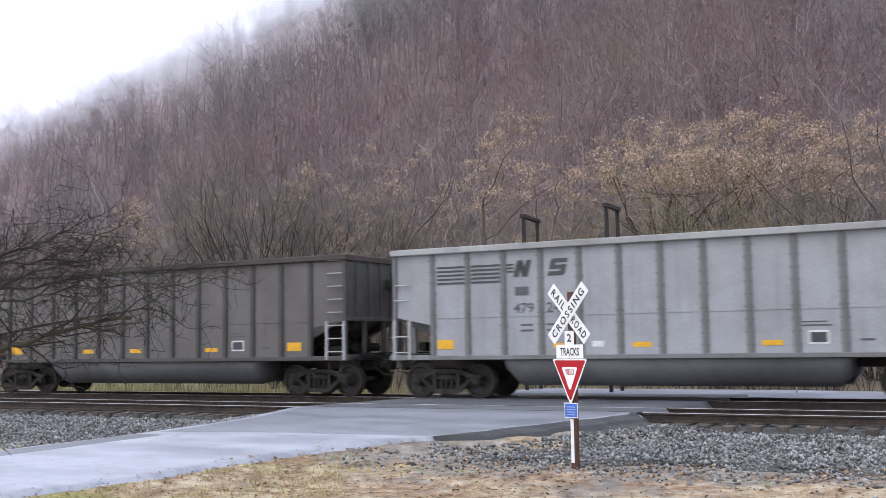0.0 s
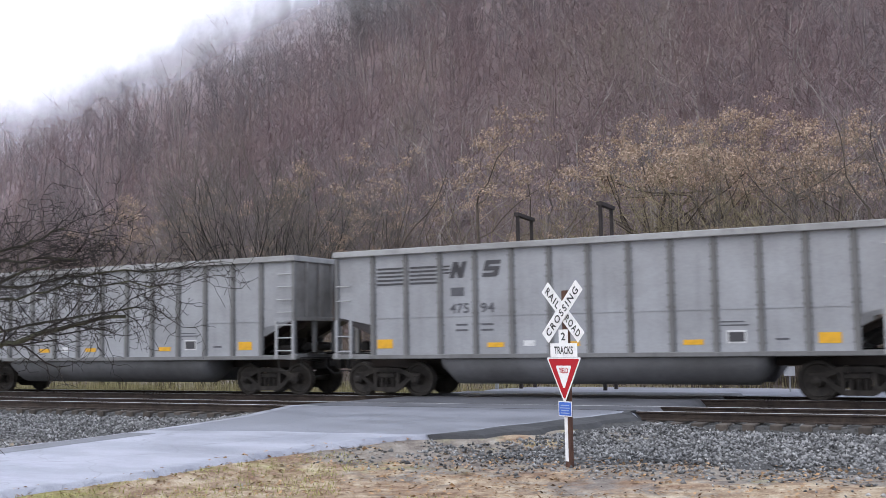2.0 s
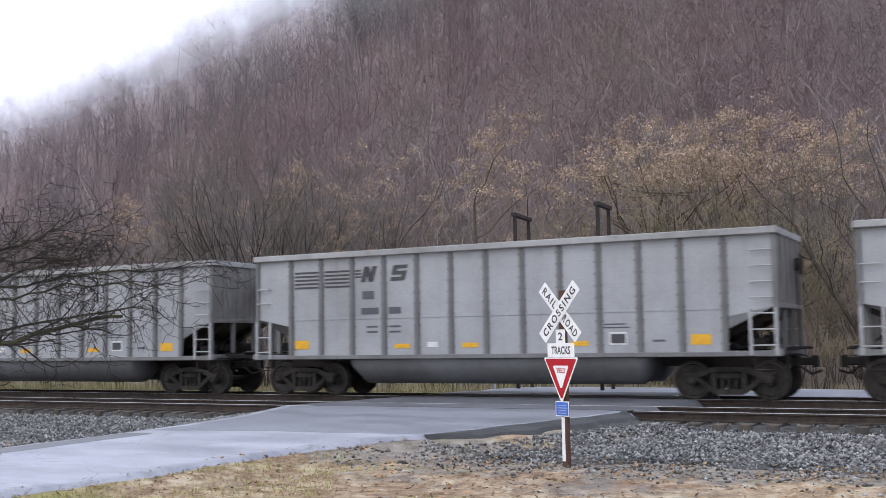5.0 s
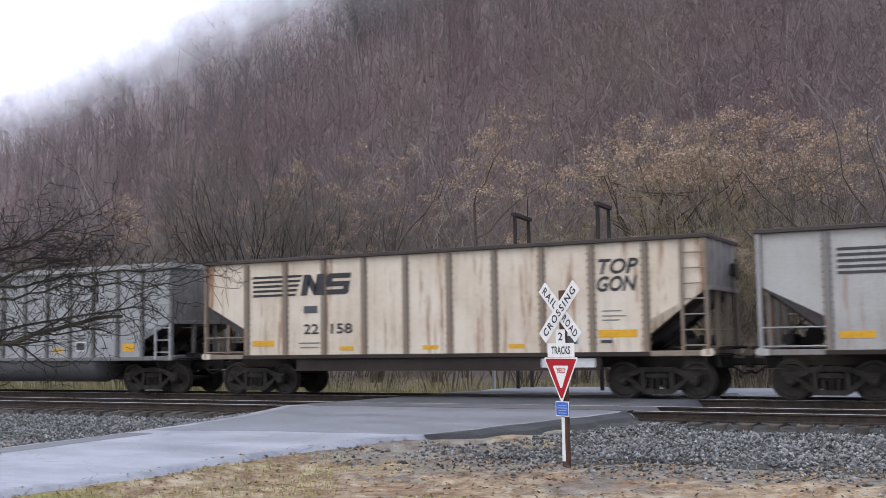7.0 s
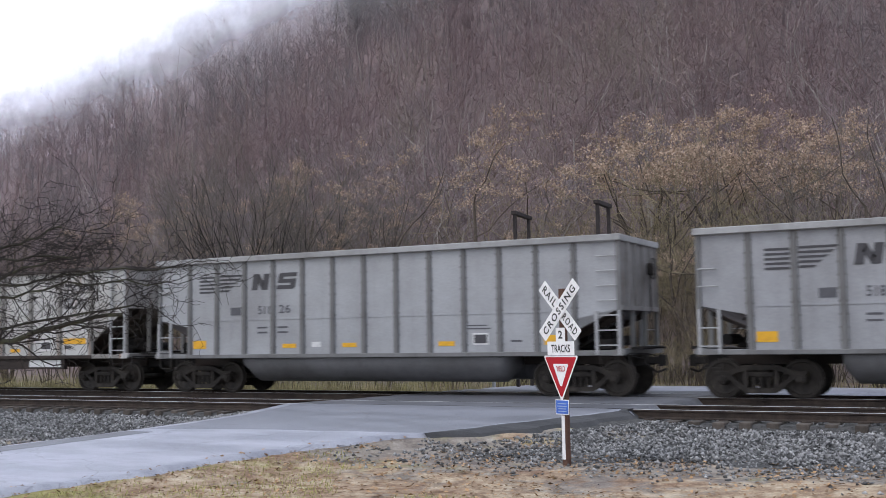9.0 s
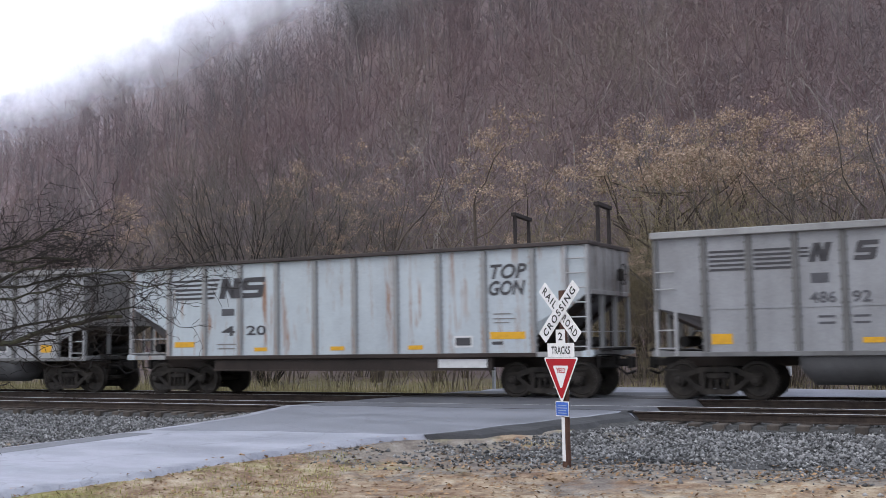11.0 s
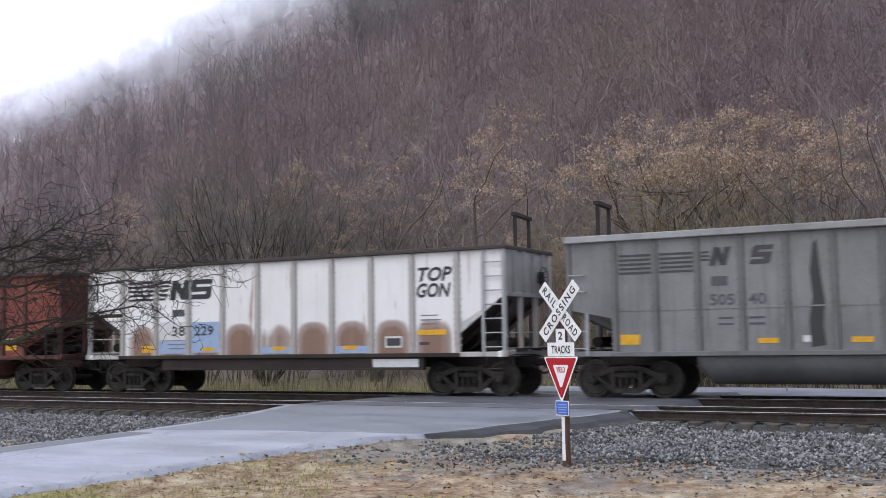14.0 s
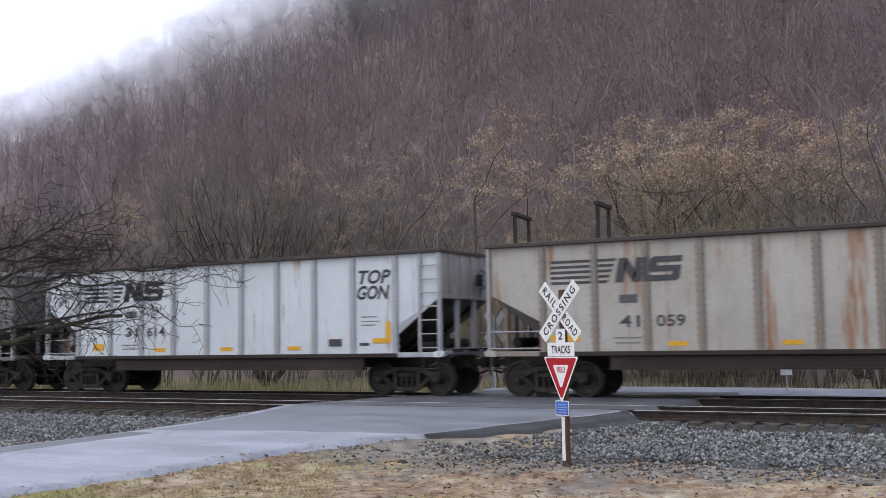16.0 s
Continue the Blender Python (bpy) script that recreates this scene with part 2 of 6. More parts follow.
def mist_material():
    """Thin cloud: ragged, denser in its middle, clear at its rim."""
    m = bpy.data.materials.new("low_cloud_mist")
    m.use_nodes = True
    n, l = m.node_tree.nodes, m.node_tree.links
    n.clear()
    out = n.new("ShaderNodeOutputMaterial")
    clear, white = n.new("ShaderNodeBsdfTransparent"), n.new("ShaderNodeBsdfTranslucent")
    white.inputs[0].default_value = (0.92, 0.95, 1, 1)
    diff = n.new("ShaderNodeBsdfDiffuse")
    diff.inputs[0].default_value = (0.92, 0.95, 1, 1)
    body = n.new("ShaderNodeAddShader")
    l.new(white.outputs[0], body.inputs[0])
    l.new(diff.outputs[0], body.inputs[1])
    # the cloud thickens upwards across the slope of the crest, and thins out along it
    tc = n.new("ShaderNodeTexCoord")

    def band(way, lo, hi):
        dot = n.new("ShaderNodeVectorMath")
        dot.operation = "DOT_PRODUCT"
        dot.inputs[1].default_value = way
        l.new(tc.outputs["Object"], dot.inputs[0])
        mr = n.new("ShaderNodeMapRange")
        mr.interpolation_type = "SMOOTHSTEP"
        mr.inputs["From Min"].default_value, mr.inputs["From Max"].default_value = lo, hi
        l.new(dot.outputs["Value"], mr.inputs["Value"])
        return mr.outputs["Result"]

    def times(p, q):
        k = n.new("ShaderNodeMath")
        k.operation, k.use_clamp = "MULTIPLY", True
        l.new(p, k.inputs[0])
        l.new(q, k.inputs[1])
        return k.outputs[0]
    wisp = ramp(n, l, noise_node(n, l, 0.035, 6, 0.65), ((0.32, grey(0.35)), (0.62, grey(0.95))))
    alpha = times(times(band((-0.186, -0.532, 1), -18, 24), band((-1, -0.5, 0), -20, 80)), wisp)
    x = n.new("ShaderNodeMixShader")
    l.new(alpha, x.inputs[0])
    l.new(clear.outputs[0], x.inputs[1])
    l.new(body.outputs[0], x.inputs[2])
    l.new(x.outputs[0], out.inputs[0])
    return m


def far_wood_material():
    """Leafless wood: drifts of grey, reddish and tan twigs over the hill."""
    m, n, l, b = material("leafless_hill_wood", 0.95, 0, 0.2)
    drift = noise_node(n, l, 0.022, 5, 0.65)
    # raised, muted, low-contrast twig tones carry the haze of distance in the colour
    tone = ramp(n, l, drift, ((0.36, (0.185, 0.178, 0.176)), (0.46, (0.215, 0.182, 0.186)), (0.54, (0.236, 0.170, 0.174)), (0.64, (0.275, 0.235, 0.205))))
    ge = n.new("ShaderNodeNewGeometry")
    tone = blend(n, l, 0.8, tone, ramp(n, l, ge.outputs["Random Per Island"], ((0, grey(0.34)), (1, grey(0.66)))), "OVERLAY")
    l.new(tone, b.inputs["Base Color"])
    return m


M["bark_far"] = far_wood_material()
M["ground"] = ground_material()
M["asphalt"] = asphalt_material("damp_bluish_asphalt", (0.225, 0.232, 0.275), (0.39, 0.395, 0.45), 0.46)
M["asphalt_worn"] = asphalt_material("worn_grey_crossing_asphalt", (0.095, 0.097, 0.11), (0.15, 0.152, 0.17), 0.5)
M["asphalt_mid"] = asphalt_material("dull_grey_damp_asphalt", (0.150, 0.156, 0.18), (0.225, 0.23, 0.262), 0.5)
M["asphalt_dark"] = asphalt_material("dark_patched_asphalt", (0.030, 0.030, 0.033), (0.072, 0.072, 0.076), 0.85)
M["mist"] = mist_material()


# ---- mesh helpers ----
class Geo:
    """Vertices and faces of one part."""

    def __init__(self):
        self.v, self.f = [], []

    def add(self, verts, faces):
        o = len(self.v)
        self.v += [tuple(v) for v in verts]
        self.f += [tuple(i + o for i in f) for f in faces]
        return self

    def box(self, x0, x1, y0, y1, z0, z1, c=0.0):
        """A box; c: its chamfer."""
        if not c:
            return self.add([(x, y, z) for x in (x0, x1) for y in (y0, y1) for z in (z0, z1)],
                            [(0, 1, 3, 2), (4, 6, 7, 5), (0, 4, 5, 1), (2, 3, 7, 6), (0, 2, 6, 4), (1, 5, 7, 3)])
        bm = bmesh.new()
        bmesh.ops.create_cube(bm, size=1)
        for v in bm.verts:
            v.co = ((x0 + x1) / 2 + v.co.x * (x1 - x0), (y0 + y1) / 2 + v.co.y * (y1 - y0), (z0 + z1) / 2 + v.co.z * (z1 - z0))
        bmesh.ops.bevel(bm, geom=bm.edges[:], offset=c, segments=1, affect="EDGES")
        bm.verts.index_update()
        self.add([v.co[:] for v in bm.verts], [[v.index for v in f.verts] for f in bm.faces])
        bm.free()
        return self

    def prism(self, poly, y0, y1):
        """A polygon in x and z (counterclockwise seen from -y), drawn out from y0 to y1."""
        n = len(poly)
        return self.add([(x, y0, z) for x, z in poly] + [(x, y1, z) for x, z in poly],
                        [tuple(range(n)), tuple(range(2 * n - 1, n - 1, -1))] + [(i, i + n, (i + 1) % n + n, (i + 1) % n) for i in range(n)])

    def along(self, poly, x0, x1):
        """A polygon in y and z drawn out along x."""
        n = len(poly)
        return self.add([(x0, y, z) for y, z in poly] + [(x1, y, z) for y, z in poly],
                        [tuple(range(n)), tuple(range(2 * n - 1, n - 1, -1))] + [(i, i + n, (i + 1) % n + n, (i + 1) % n) for i in range(n)])

    def tube(self, p, q, r0, r1=None, n=6, caps=True):
        p, q = Vector(p), Vector(q)
        r1 = r0 if r1 is None else r1
        d = (q - p).normalized()
        a = d.orthogonal().normalized()
        b = d.cross(a)
        ring = [(math.cos(2 * math.pi * i / n), math.sin(2 * math.pi * i / n)) for i in range(n)]
        verts = [p + (a * c + b * s) * r0 for c, s in ring] + [q + (a * c + b * s) * r1 for c, s in ring]
        faces = [(i, (i + 1) % n, (i + 1) % n + n, i + n) for i in range(n)]
        if caps:
            faces += [tuple(range(n - 1, -1, -1)), tuple(range(n, 2 * n))]
        return self.add(verts, faces)

    def lathe(self, profile, n=20, x=0.0, z=0.0):
        """A profile of (y, radius) turned round the y axis through (x, z)."""
        verts = [(x + r * math.cos(2 * math.pi * i / n), y, z + r * math.sin(2 * math.pi * i / n)) for y, r in profile for i in range(n)]
        faces = [(j * n + i, j * n + (i + 1) % n, (j + 1) * n + (i + 1) % n, (j + 1) * n + i) for j in range(len(profile) - 1) for i in range(n)]
        return self.add(verts, faces)

    def mesh(self, name, mat):
        me = bpy.data.meshes.new(name)
        me.from_pydata(self.v, [], self.f)
        me.materials.append(mat)
        bm = bmesh.new()
        bm.from_mesh(me)
        bmesh.ops.recalc_face_normals(bm, faces=bm.faces)
        bm.to_mesh(me)
        bm.free()
        me.update()
        return me


def part(name, geo, mat, parent=None, label="", at=None):
    """Links a Geo or a ready mesh as one object under a thing or part."""
    ob = new(name, geo.mesh(name, mat) if isinstance(geo, Geo) else geo)
    ob.parent = parent
    if at is not None:
        ob.matrix_basis = at
    return tagged(ob, label) if label else ob


def thing(name, label, category, group="", kind="", at=None, geo=None, mat=None):
    ob = new(name, geo.mesh(name, mat) if geo else None)
    if at is not None:
        ob.matrix_basis = at
    return tagged(ob, label, category, group, kind)


def smooth(me):
    me.polygons.foreach_set("use_smooth", [True] * len(me.polygons))
    return me


def lettering(words, size, mat, width=None, shear=0.0, bold=0.0, space=0.0):
    """A flat mesh of words in the built-in font, standing in the x-z plane and facing -y, its lower left corner at the origin."""
    cu = bpy.data.curves.new("lettering", "FONT")
    cu.body, cu.size, cu.shear, cu.offset, cu.resolution_u = words, 1.0, shear, bold, 3
    cu.space_character = 1.0 + space
    ob = new("lettering", cu)
    me = bpy.data.meshes.new_from_object(ob.evaluated_get(bpy.context.evaluated_depsgraph_get()))
    bpy.data.objects.remove(ob)
    bpy.data.curves.remove(cu)
    xs, ys = [v.co.x for v in me.vertices], [v.co.y for v in me.vertices]
    x0, x1, y0, y1 = min(xs), max(xs), min(ys), max(ys)
    sz = size / (y1 - y0)
    sx = width / (x1 - x0) if width else sz
    for v in me.vertices:
        v.co = ((v.co.x - x0) * sx, 0.0, (v.co.y - y0) * sz)
    me.materials.clear()
    me.materials.append(mat)
    return me


# ---- the lie of the land ----
TRAIN_Y, NEAR_Y = 26.54, 22.2


def ease(a, b, v):
    u = min(1.0, max(0.0, (v - a) / (b - a)))
    return u * u * (3 - 2 * u)


def road_line(y):
    """Left and right edge of the road at y, without its ragged rim."""
    left = np.interp(y, (4, 11, 14.5, 17, 19, 21.3, 23.7, 28.6), (-19.5, -17.6, -16.9, -15.9, -15.25, -15.4, -14.9, -14.2))
    right = np.interp(y, (4, 10.5, 12, 14.2, 15.8, 17.1, 17.8, 20.9, 28.6), (-13.2, -12.3, -11.9, -11.55, -10.95, -10.1, -9.1, -7.0, -6.4))
    return left, right


def road_edges(y):
    left, right = road_line(y)
    wob = 0.10 * noise.noise((y * 1.3, 0, 7)) + 0.05 * noise.noise((y * 4.1, 0, 9))
    return left + wob, right + wob * 1.3


def road_z(y):
    return float(np.interp(y, (4, 10, 12, 14.5, 16, 17.5, 19, 20.8, 21.2, 28.5, 30.5), (-0.42, -0.47, -0.46, -0.38, -0.31, -0.22, -0.12, -0.025, 0.006, 0.006, -0.02)))


def ground_z(x, y):
    """Height of the soil: a raised track bed, a dip on both sides, then the wooded hill."""
    z = -0.62 + 0.18 * ease(17.0, 20.4, y) + 0.09 * ease(13.6, 15.6, y) * (1 - ease(17.0, 18.0, y)) + 0.30 * (1 - ease(3, 12, y))
    z -= 0.16 * ease(29.2, 32.5, y)
    far = min(y, 272)
    slope = 0.55 * max(0.0, far - 62) + 0.06 * max(0.0, min(y, 62) - 36)
    if slope > 1:
        crest = max(2.0, 0.186 * max(-420, min(x, 200)) + 0.532 * far + 0 - 34 * (1 - ease(62, 262, far)))
        z += -math.log(math.exp(-slope / 5) + math.exp(-crest / 5)) * 5
        z += noise.noise((x * 0.02, y * 0.02, 0)) * min(4, slope * 0.2)
    else:
        z += max(slope, 0)
    if 3 < y < 20 and -24 < x < -4:
        # the verge is banked up against the road
        l0, r0 = road_line(y)
        gap = max(l0 - x, x - r0)
        z = road_z(y) - 0.14 if gap < -0.35 else max(z, road_z(y) - 0.05 - 0.13 * max(0.0, gap))
    return z + 0.03 * (noise.noise((x * 0.9, y * 0.9, 3)) - 0.4) * (0 if 20.2 < y < 29.4 else 1)


def steps(*spans):
    out = []
    for a, b, n in spans:
        out += [a + (b - a) * i / n for i in range(n)]
    return out + [spans[-1][1]]


def build_ground():
    xs = steps((-2600, -500, 12), (-500, -60, 44), (-60, -32, 14), (-32, 6, 120), (6, 40, 20), (40, 500, 30), (500, 2600, 12))
    ys = steps((-2000, -100, 10), (-100, 4, 20), (4, 34, 110), (34, 64, 30), (64, 330, 66), (330, 2600, 14))
    g = Geo()
    g.v = [(x, y, ground_z(x, y)) for y in ys for x in xs]
    w = len(xs)
    g.f = [(j * w + i, j * w + i + 1, (j + 1) * w + i + 1, (j + 1) * w + i) for j in range(len(ys) - 1) for i in range(w - 1)]
    ob = thing("ground", "leaf-strewn soil with thin yellow-green grass, rising to a wooded hill", "ground", kind="structure", geo=g, mat=M["ground"])
    smooth(ob.data)


build_ground()


# ---- the road over the crossing ----
def road_strip(g, y0, y1, n, m=14):
    rows = [y0 + (y1 - y0) * i / n for i in range(n + 1)]
    for a, b in zip(rows, rows[1:]):
        (la, ra), (lb, rb) = road_edges(a), road_edges(b)
        za, zb = road_z(a), road_z(b)
        top = []
        for y, l0, r0, z in ((a, la, ra, za), (b, lb, rb, zb)):
            xs = [l0 + (r0 - l0) * i / m for i in range(m + 1)]
            top.append([(l0 - 0.15, y, z - 0.16)] + [(x, y, z + 0.03 * (1 - abs(2 * i / m - 1)) * ease(20, 16, y) + 0.008 * noise.noise((x, y, 1))) for i, x in enumerate(xs)] + [(r0 + 0.15, y, z - 0.16)])
        k = len(top[0])
        g.add(top[0] + top[1], [(i, i + 1, k + i + 1, k + i) for i in range(k - 1)])


def build_road():
    cuts = []
    for c in (NEAR_Y, TRAIN_Y):
        cuts += [c - 0.75, c + 0.75]
    start = 4.0
    g = Geo()
    road_strip(g, start, cuts[0] - 0.042, 90)
    road = thing("road", "damp bluish-grey asphalt road over the level crossing", "road", kind="structure", geo=g, mat=M["asphalt"])
    smooth(road.data)
    # resurfaced approach, with a skew joint, and a duller strip along the far side
    for name, label, mat, at, lift in (("approach_patch", "greyer resurfaced asphalt before the crossing", "asphalt_mid", lambda u, v: (u, 16.95 + 0.55 * u + (cuts[0] - 0.05 - 16.95 - 0.55 * u) * v), 0.006),
                                       ("shoulder", "dull cracked asphalt shoulder", "asphalt_worn", lambda u, v: (0.015 + u * (0.24 - 0.10 * v) + 0.02 * noise.noise((9 * v, 2, 0)) * u, 5 + 11.6 * v), 0.009)):
        p = Geo()
        nu, nv = 12, 46
        for j in range(nv + 1):
            for i in range(nu + 1):
                f, y = at(i / nu, j / nv)
                y += 0.07 * noise.noise((i * 0.7, 5, 0)) * (j == 0)
                l0, r0 = road_edges(y)
                x = l0 + (r0 - l0) * f
                rim = min(i, nu - i, j) > 0
                p.v.append((x, y, road_z(y) + 0.03 * (1 - abs(2 * f - 1)) * ease(20, 16, y) + 0.008 * noise.noise((x, y, 1)) + (lift if rim else -0.004)))
        p.f = [(j * (nu + 1) + i, j * (nu + 1) + i + 1, (j + 1) * (nu + 1) + i + 1, (j + 1) * (nu + 1) + i) for j in range(nv) for i in range(nu)]
        smooth(part(name, p, M[mat], road, label).data)
    # strips between the rails, each with a flangeway on the gauge side
    for i, c in enumerate(cuts):
        end = cuts[i + 1] - (0.10 if i % 2 == 0 else 0.042) if i < 3 else 28.7
        g = Geo()
        road_strip(g, c + (0.10 if i % 2 == 0 else 0.042), end, 10)
        smooth(part("crossing_panel", g, M["asphalt_worn"], road, "worn grey asphalt strip between the rails").data)
    # dark apron of older asphalt where the road meets the ballast
    a = Geo()
    m = 24
    for i in range(m):
        row = []
        for u in (i / m, (i + 1) / m):
            y = 17.45 + (21.47 - 17.45) * u
            l0, r0 = road_edges(y)
            w = 0.08 + 0.36 * math.sin(math.pi * min(1, u * 1.05)) ** 0.7 + 0.22 * noise.noise((y * 2, 3, 0))
            row.append([(r0 - 0.10 - 0.30 * noise.noise((y * 1.7, 8, 0)), y, road_z(y) + 0.008), (r0 + 0.05, y, road_z(y) + 0.016), (r0 + w, y, road_z(y) - 0.05), (r0 + w + 0.2, y, road_z(y) - 0.22)])
        a.add(row[0] + row[1], [(k, k + 1, k + 5, k + 4) for k in range(3)])
    thing("asphalt_apron", "dark crumbling asphalt edge beside the ballast", "road edge", kind="structure", geo=a, mat=M["asphalt_dark"])
    # the lane beyond the tracks turns off beside the line
    f = Geo()
    xs = steps((-14.2, 3, 30))
    for x0, x1 in zip(xs, xs[1:]):
        row = []
        for x in (x0, x1):
            u = ease(-8, 3, x)
            row.append([(x, 28.7 + 0.35 * u, -0.05 - 0.16 * u), (x, 30.2 + 0.3 * u, -0.02 - 0.14 * u), (x, 33.6 + 1.0 * u, -0.10 - 0.14 * u), (x, 34.0 + u, -0.7)])
        f.add(row[0] + row[1], [(k, k + 1, k + 5, k + 4) for k in range(3)])
    thing("lane", "pale damp asphalt lane beyond the tracks", "road", kind="structure", geo=f, mat=M["asphalt"])


build_road()


# ---- the two tracks ----
def rail_profile(y):
    half = [(0.07, -0.175), (0.07, -0.16), (0.012, -0.14), (0.012, -0.045), (0.036, -0.035), (0.036, -0.003), (0.030, 0.0)]
    return [(y - a, b) for a, b in half] + [(y + a, b) for a, b in reversed(half)]


def build_track(y, label):
    track = thing("railway_track", label, "railway track", group="tracks over the crossing", at=pose(0, y, 0), kind="structure")
    for s in (-0.75, 0.75):
        rail = part("rail", Geo().along(rail_profile(s), -420, 420), M["rail_side"], track)
        head = Geo().along([(s - 0.031, -0.002), (s + 0.031, -0.002), (s + 0.029, 0.0025), (s - 0.029, 0.0025)], -420, 420)
        part("rail_head", head, M["rail_head"], rail, "bright polished running surface")
    tie = Geo().box(-0.115, 0.115, -1.3, 1.3, -0.35, -0.176, 0.012).mesh("tie", M["tie"])
    plate = Geo()
    for s in (-0.75, 0.75):
        plate.box(-0.09, 0.09, s - 0.18, s + 0.18, -0.178, -0.160, 0)
    plate = plate.mesh("tie_plate", M["rail_side"])
    rng = random.Random(int(y))
    for i in range(92):
        at = pose(-38 + 0.5 * i + rng.uniform(-0.03, 0.03), rng.uniform(-0.06, 0.06), rng.uniform(-0.012, 0.0), 0, 0, rng.uniform(-1.5, 1.5))
        t = part("tie", tie, None, track, at=at)
        part("tie_plate", plate, None, t)
    rest = Geo()
    for x in [-38.5 - 0.55 * i for i in range(330)] + [8.2 + 0.55 * i for i in range(330)]:
        rest.box(x - 0.115, x + 0.115, -1.3, 1.3, -0.34, -0.178)
    tagged(part("distant_ties", rest, M["tie"], track), kind="stuff")
    return track


build_track(NEAR_Y, "empty main-line track with bright rails on dark wooden ties")
build_track(TRAIN_Y, "main-line track under the coal train, on dark wooden ties")


def bed_z(y):
    """Height of the ballast across the tracks."""
    return float(np.interp(y, (16.0, 17.4, 20.3, 20.86, 20.97, 28.2, 28.7, 30.2), (-0.62, -0.50, -0.345, -0.335, -0.225, -0.225, -0.26, -0.75)))


def bed_height(x, y):
    """Height of the ballast, banked up beside the road."""
    z = bed_z(y)
    if y < 20.9 and -24 < x < -3:
        l0, r0 = road_line(y)
        gap = max(l0 - x, x - r0)
        if gap > -0.3:
            z = max(z, road_z(y) - 0.07 - 0.13 * (1 - ease(17.6, 18.6, y)) - 0.12 * max(0.0, gap))
    return z


def build_bed():
    g = Geo()
    ys = (16.0, 16.7, 17.4, 18.3, 19, 19.8, 20.3, 20.86, 20.97, 22, 24, 26, 28.2, 28.7, 29.4, 30.2)
    xs = steps((-420, -60, 60), (-60, -26, 60), (-26, 6, 120), (6, 20, 20), (20, 420, 60))
    g.v = [(x, y, bed_height(x, y) + 0.03 * noise.noise((x * 1.2, y * 1.2, 5)) * (y < 20.7 or y > 28.3)) for y in ys for x in xs]
    w = len(xs)
    g.f = [(j * w + i, j * w + i + 1, (j + 1) * w + i + 1, (j + 1) * w + i) for j in range(len(ys) - 1) for i in range(w - 1)]
    thing("ballast_bed", "bed of crushed grey stone under both tracks", "ballast", kind="structure", geo=g, mat=M["ballast_bed"])


build_bed()


# ---- the coal wagons ----
MESHES = {}


def shared(key, make):
    if key not in MESHES:
        MESHES[key] = make()
    return MESHES[key]


HALF_W, SHEET_Y = 1.58, 1.50
WHEEL_R = 0.457
TUBS, FLATS = ("tub", "tub_long"), ("flat", "flat_short")

KINDS = {
    # rim half length, rim top, sill foot, posts, slope ends: side sheet foot at the last post and at the corner, truck centre
    "tub": dict(L=7.29, top=3.95, sill=1.02, posts=[-6.05 + 1.0083 * i for i in range(13)], foot=1.92, corner=2.16, truck=5.97),
    "tub_red": dict(L=7.62, top=3.84, sill=1.06, posts=[-6.22 + 1.012 * i for i in range(13)], foot=1.88, corner=2.14, truck=6.0),
    "tub_long": dict(L=7.38, top=3.95, sill=1.02, posts=[-6.15 + 1.025 * i for i in range(13)], foot=1.92, corner=2.16, truck=6.05),
    "flat_short": dict(L=7.20, top=3.88, sill=1.04, posts=[-5.77] + [-4.43 + 1.266 * i for i in range(8)] + [5.77], foot=1.85, corner=2.62, truck=5.80),
    "flat": dict(L=7.45, top=3.88, sill=1.04, posts=[-5.90] + [-4.55 + 1.30 * i for i in range(8)] + [5.90], foot=1.85, corner=2.62, truck=5.98),
}


def wheelset_mesh():
    g = Geo()
    for s in (-1, 1):
        g.lathe([(s * 0.67, 0.10), (s * 0.68, 0.36), (s * 0.685, 0.485), (s * 0.71, 0.482), (s * 0.72, WHEEL_R), (s * 0.815, WHEEL_R - 0.006),
                 (s * 0.82, 0.38), (s * 0.785, 0.36), (s * 0.77, 0.16), (s * 0.83, 0.12), (s * 0.83, 0.085)], 28)
    g.lathe([(-1.06, 0.0), (-1.06, 0.075), (1.06, 0.075), (1.06, 0.0)], 12)
    for s in (-1, 1):
        # end cap with its three bolts
        g.lathe([(s * 1.0, 0.10), (s * 1.085, 0.10), (s * 1.10, 0.06), (s * 1.10, 0.0)], 12)
        for a in range(3):
            g.tube((0.055 * math.cos(a * 2.09), s * 1.10, 0.055 * math.sin(a * 2.09)), (0.055 * math.cos(a * 2.09), s * 1.115, 0.055 * math.sin(a * 2.09)), 0.016, n=5)
    return g.mesh("wheelset", M["wheel"])


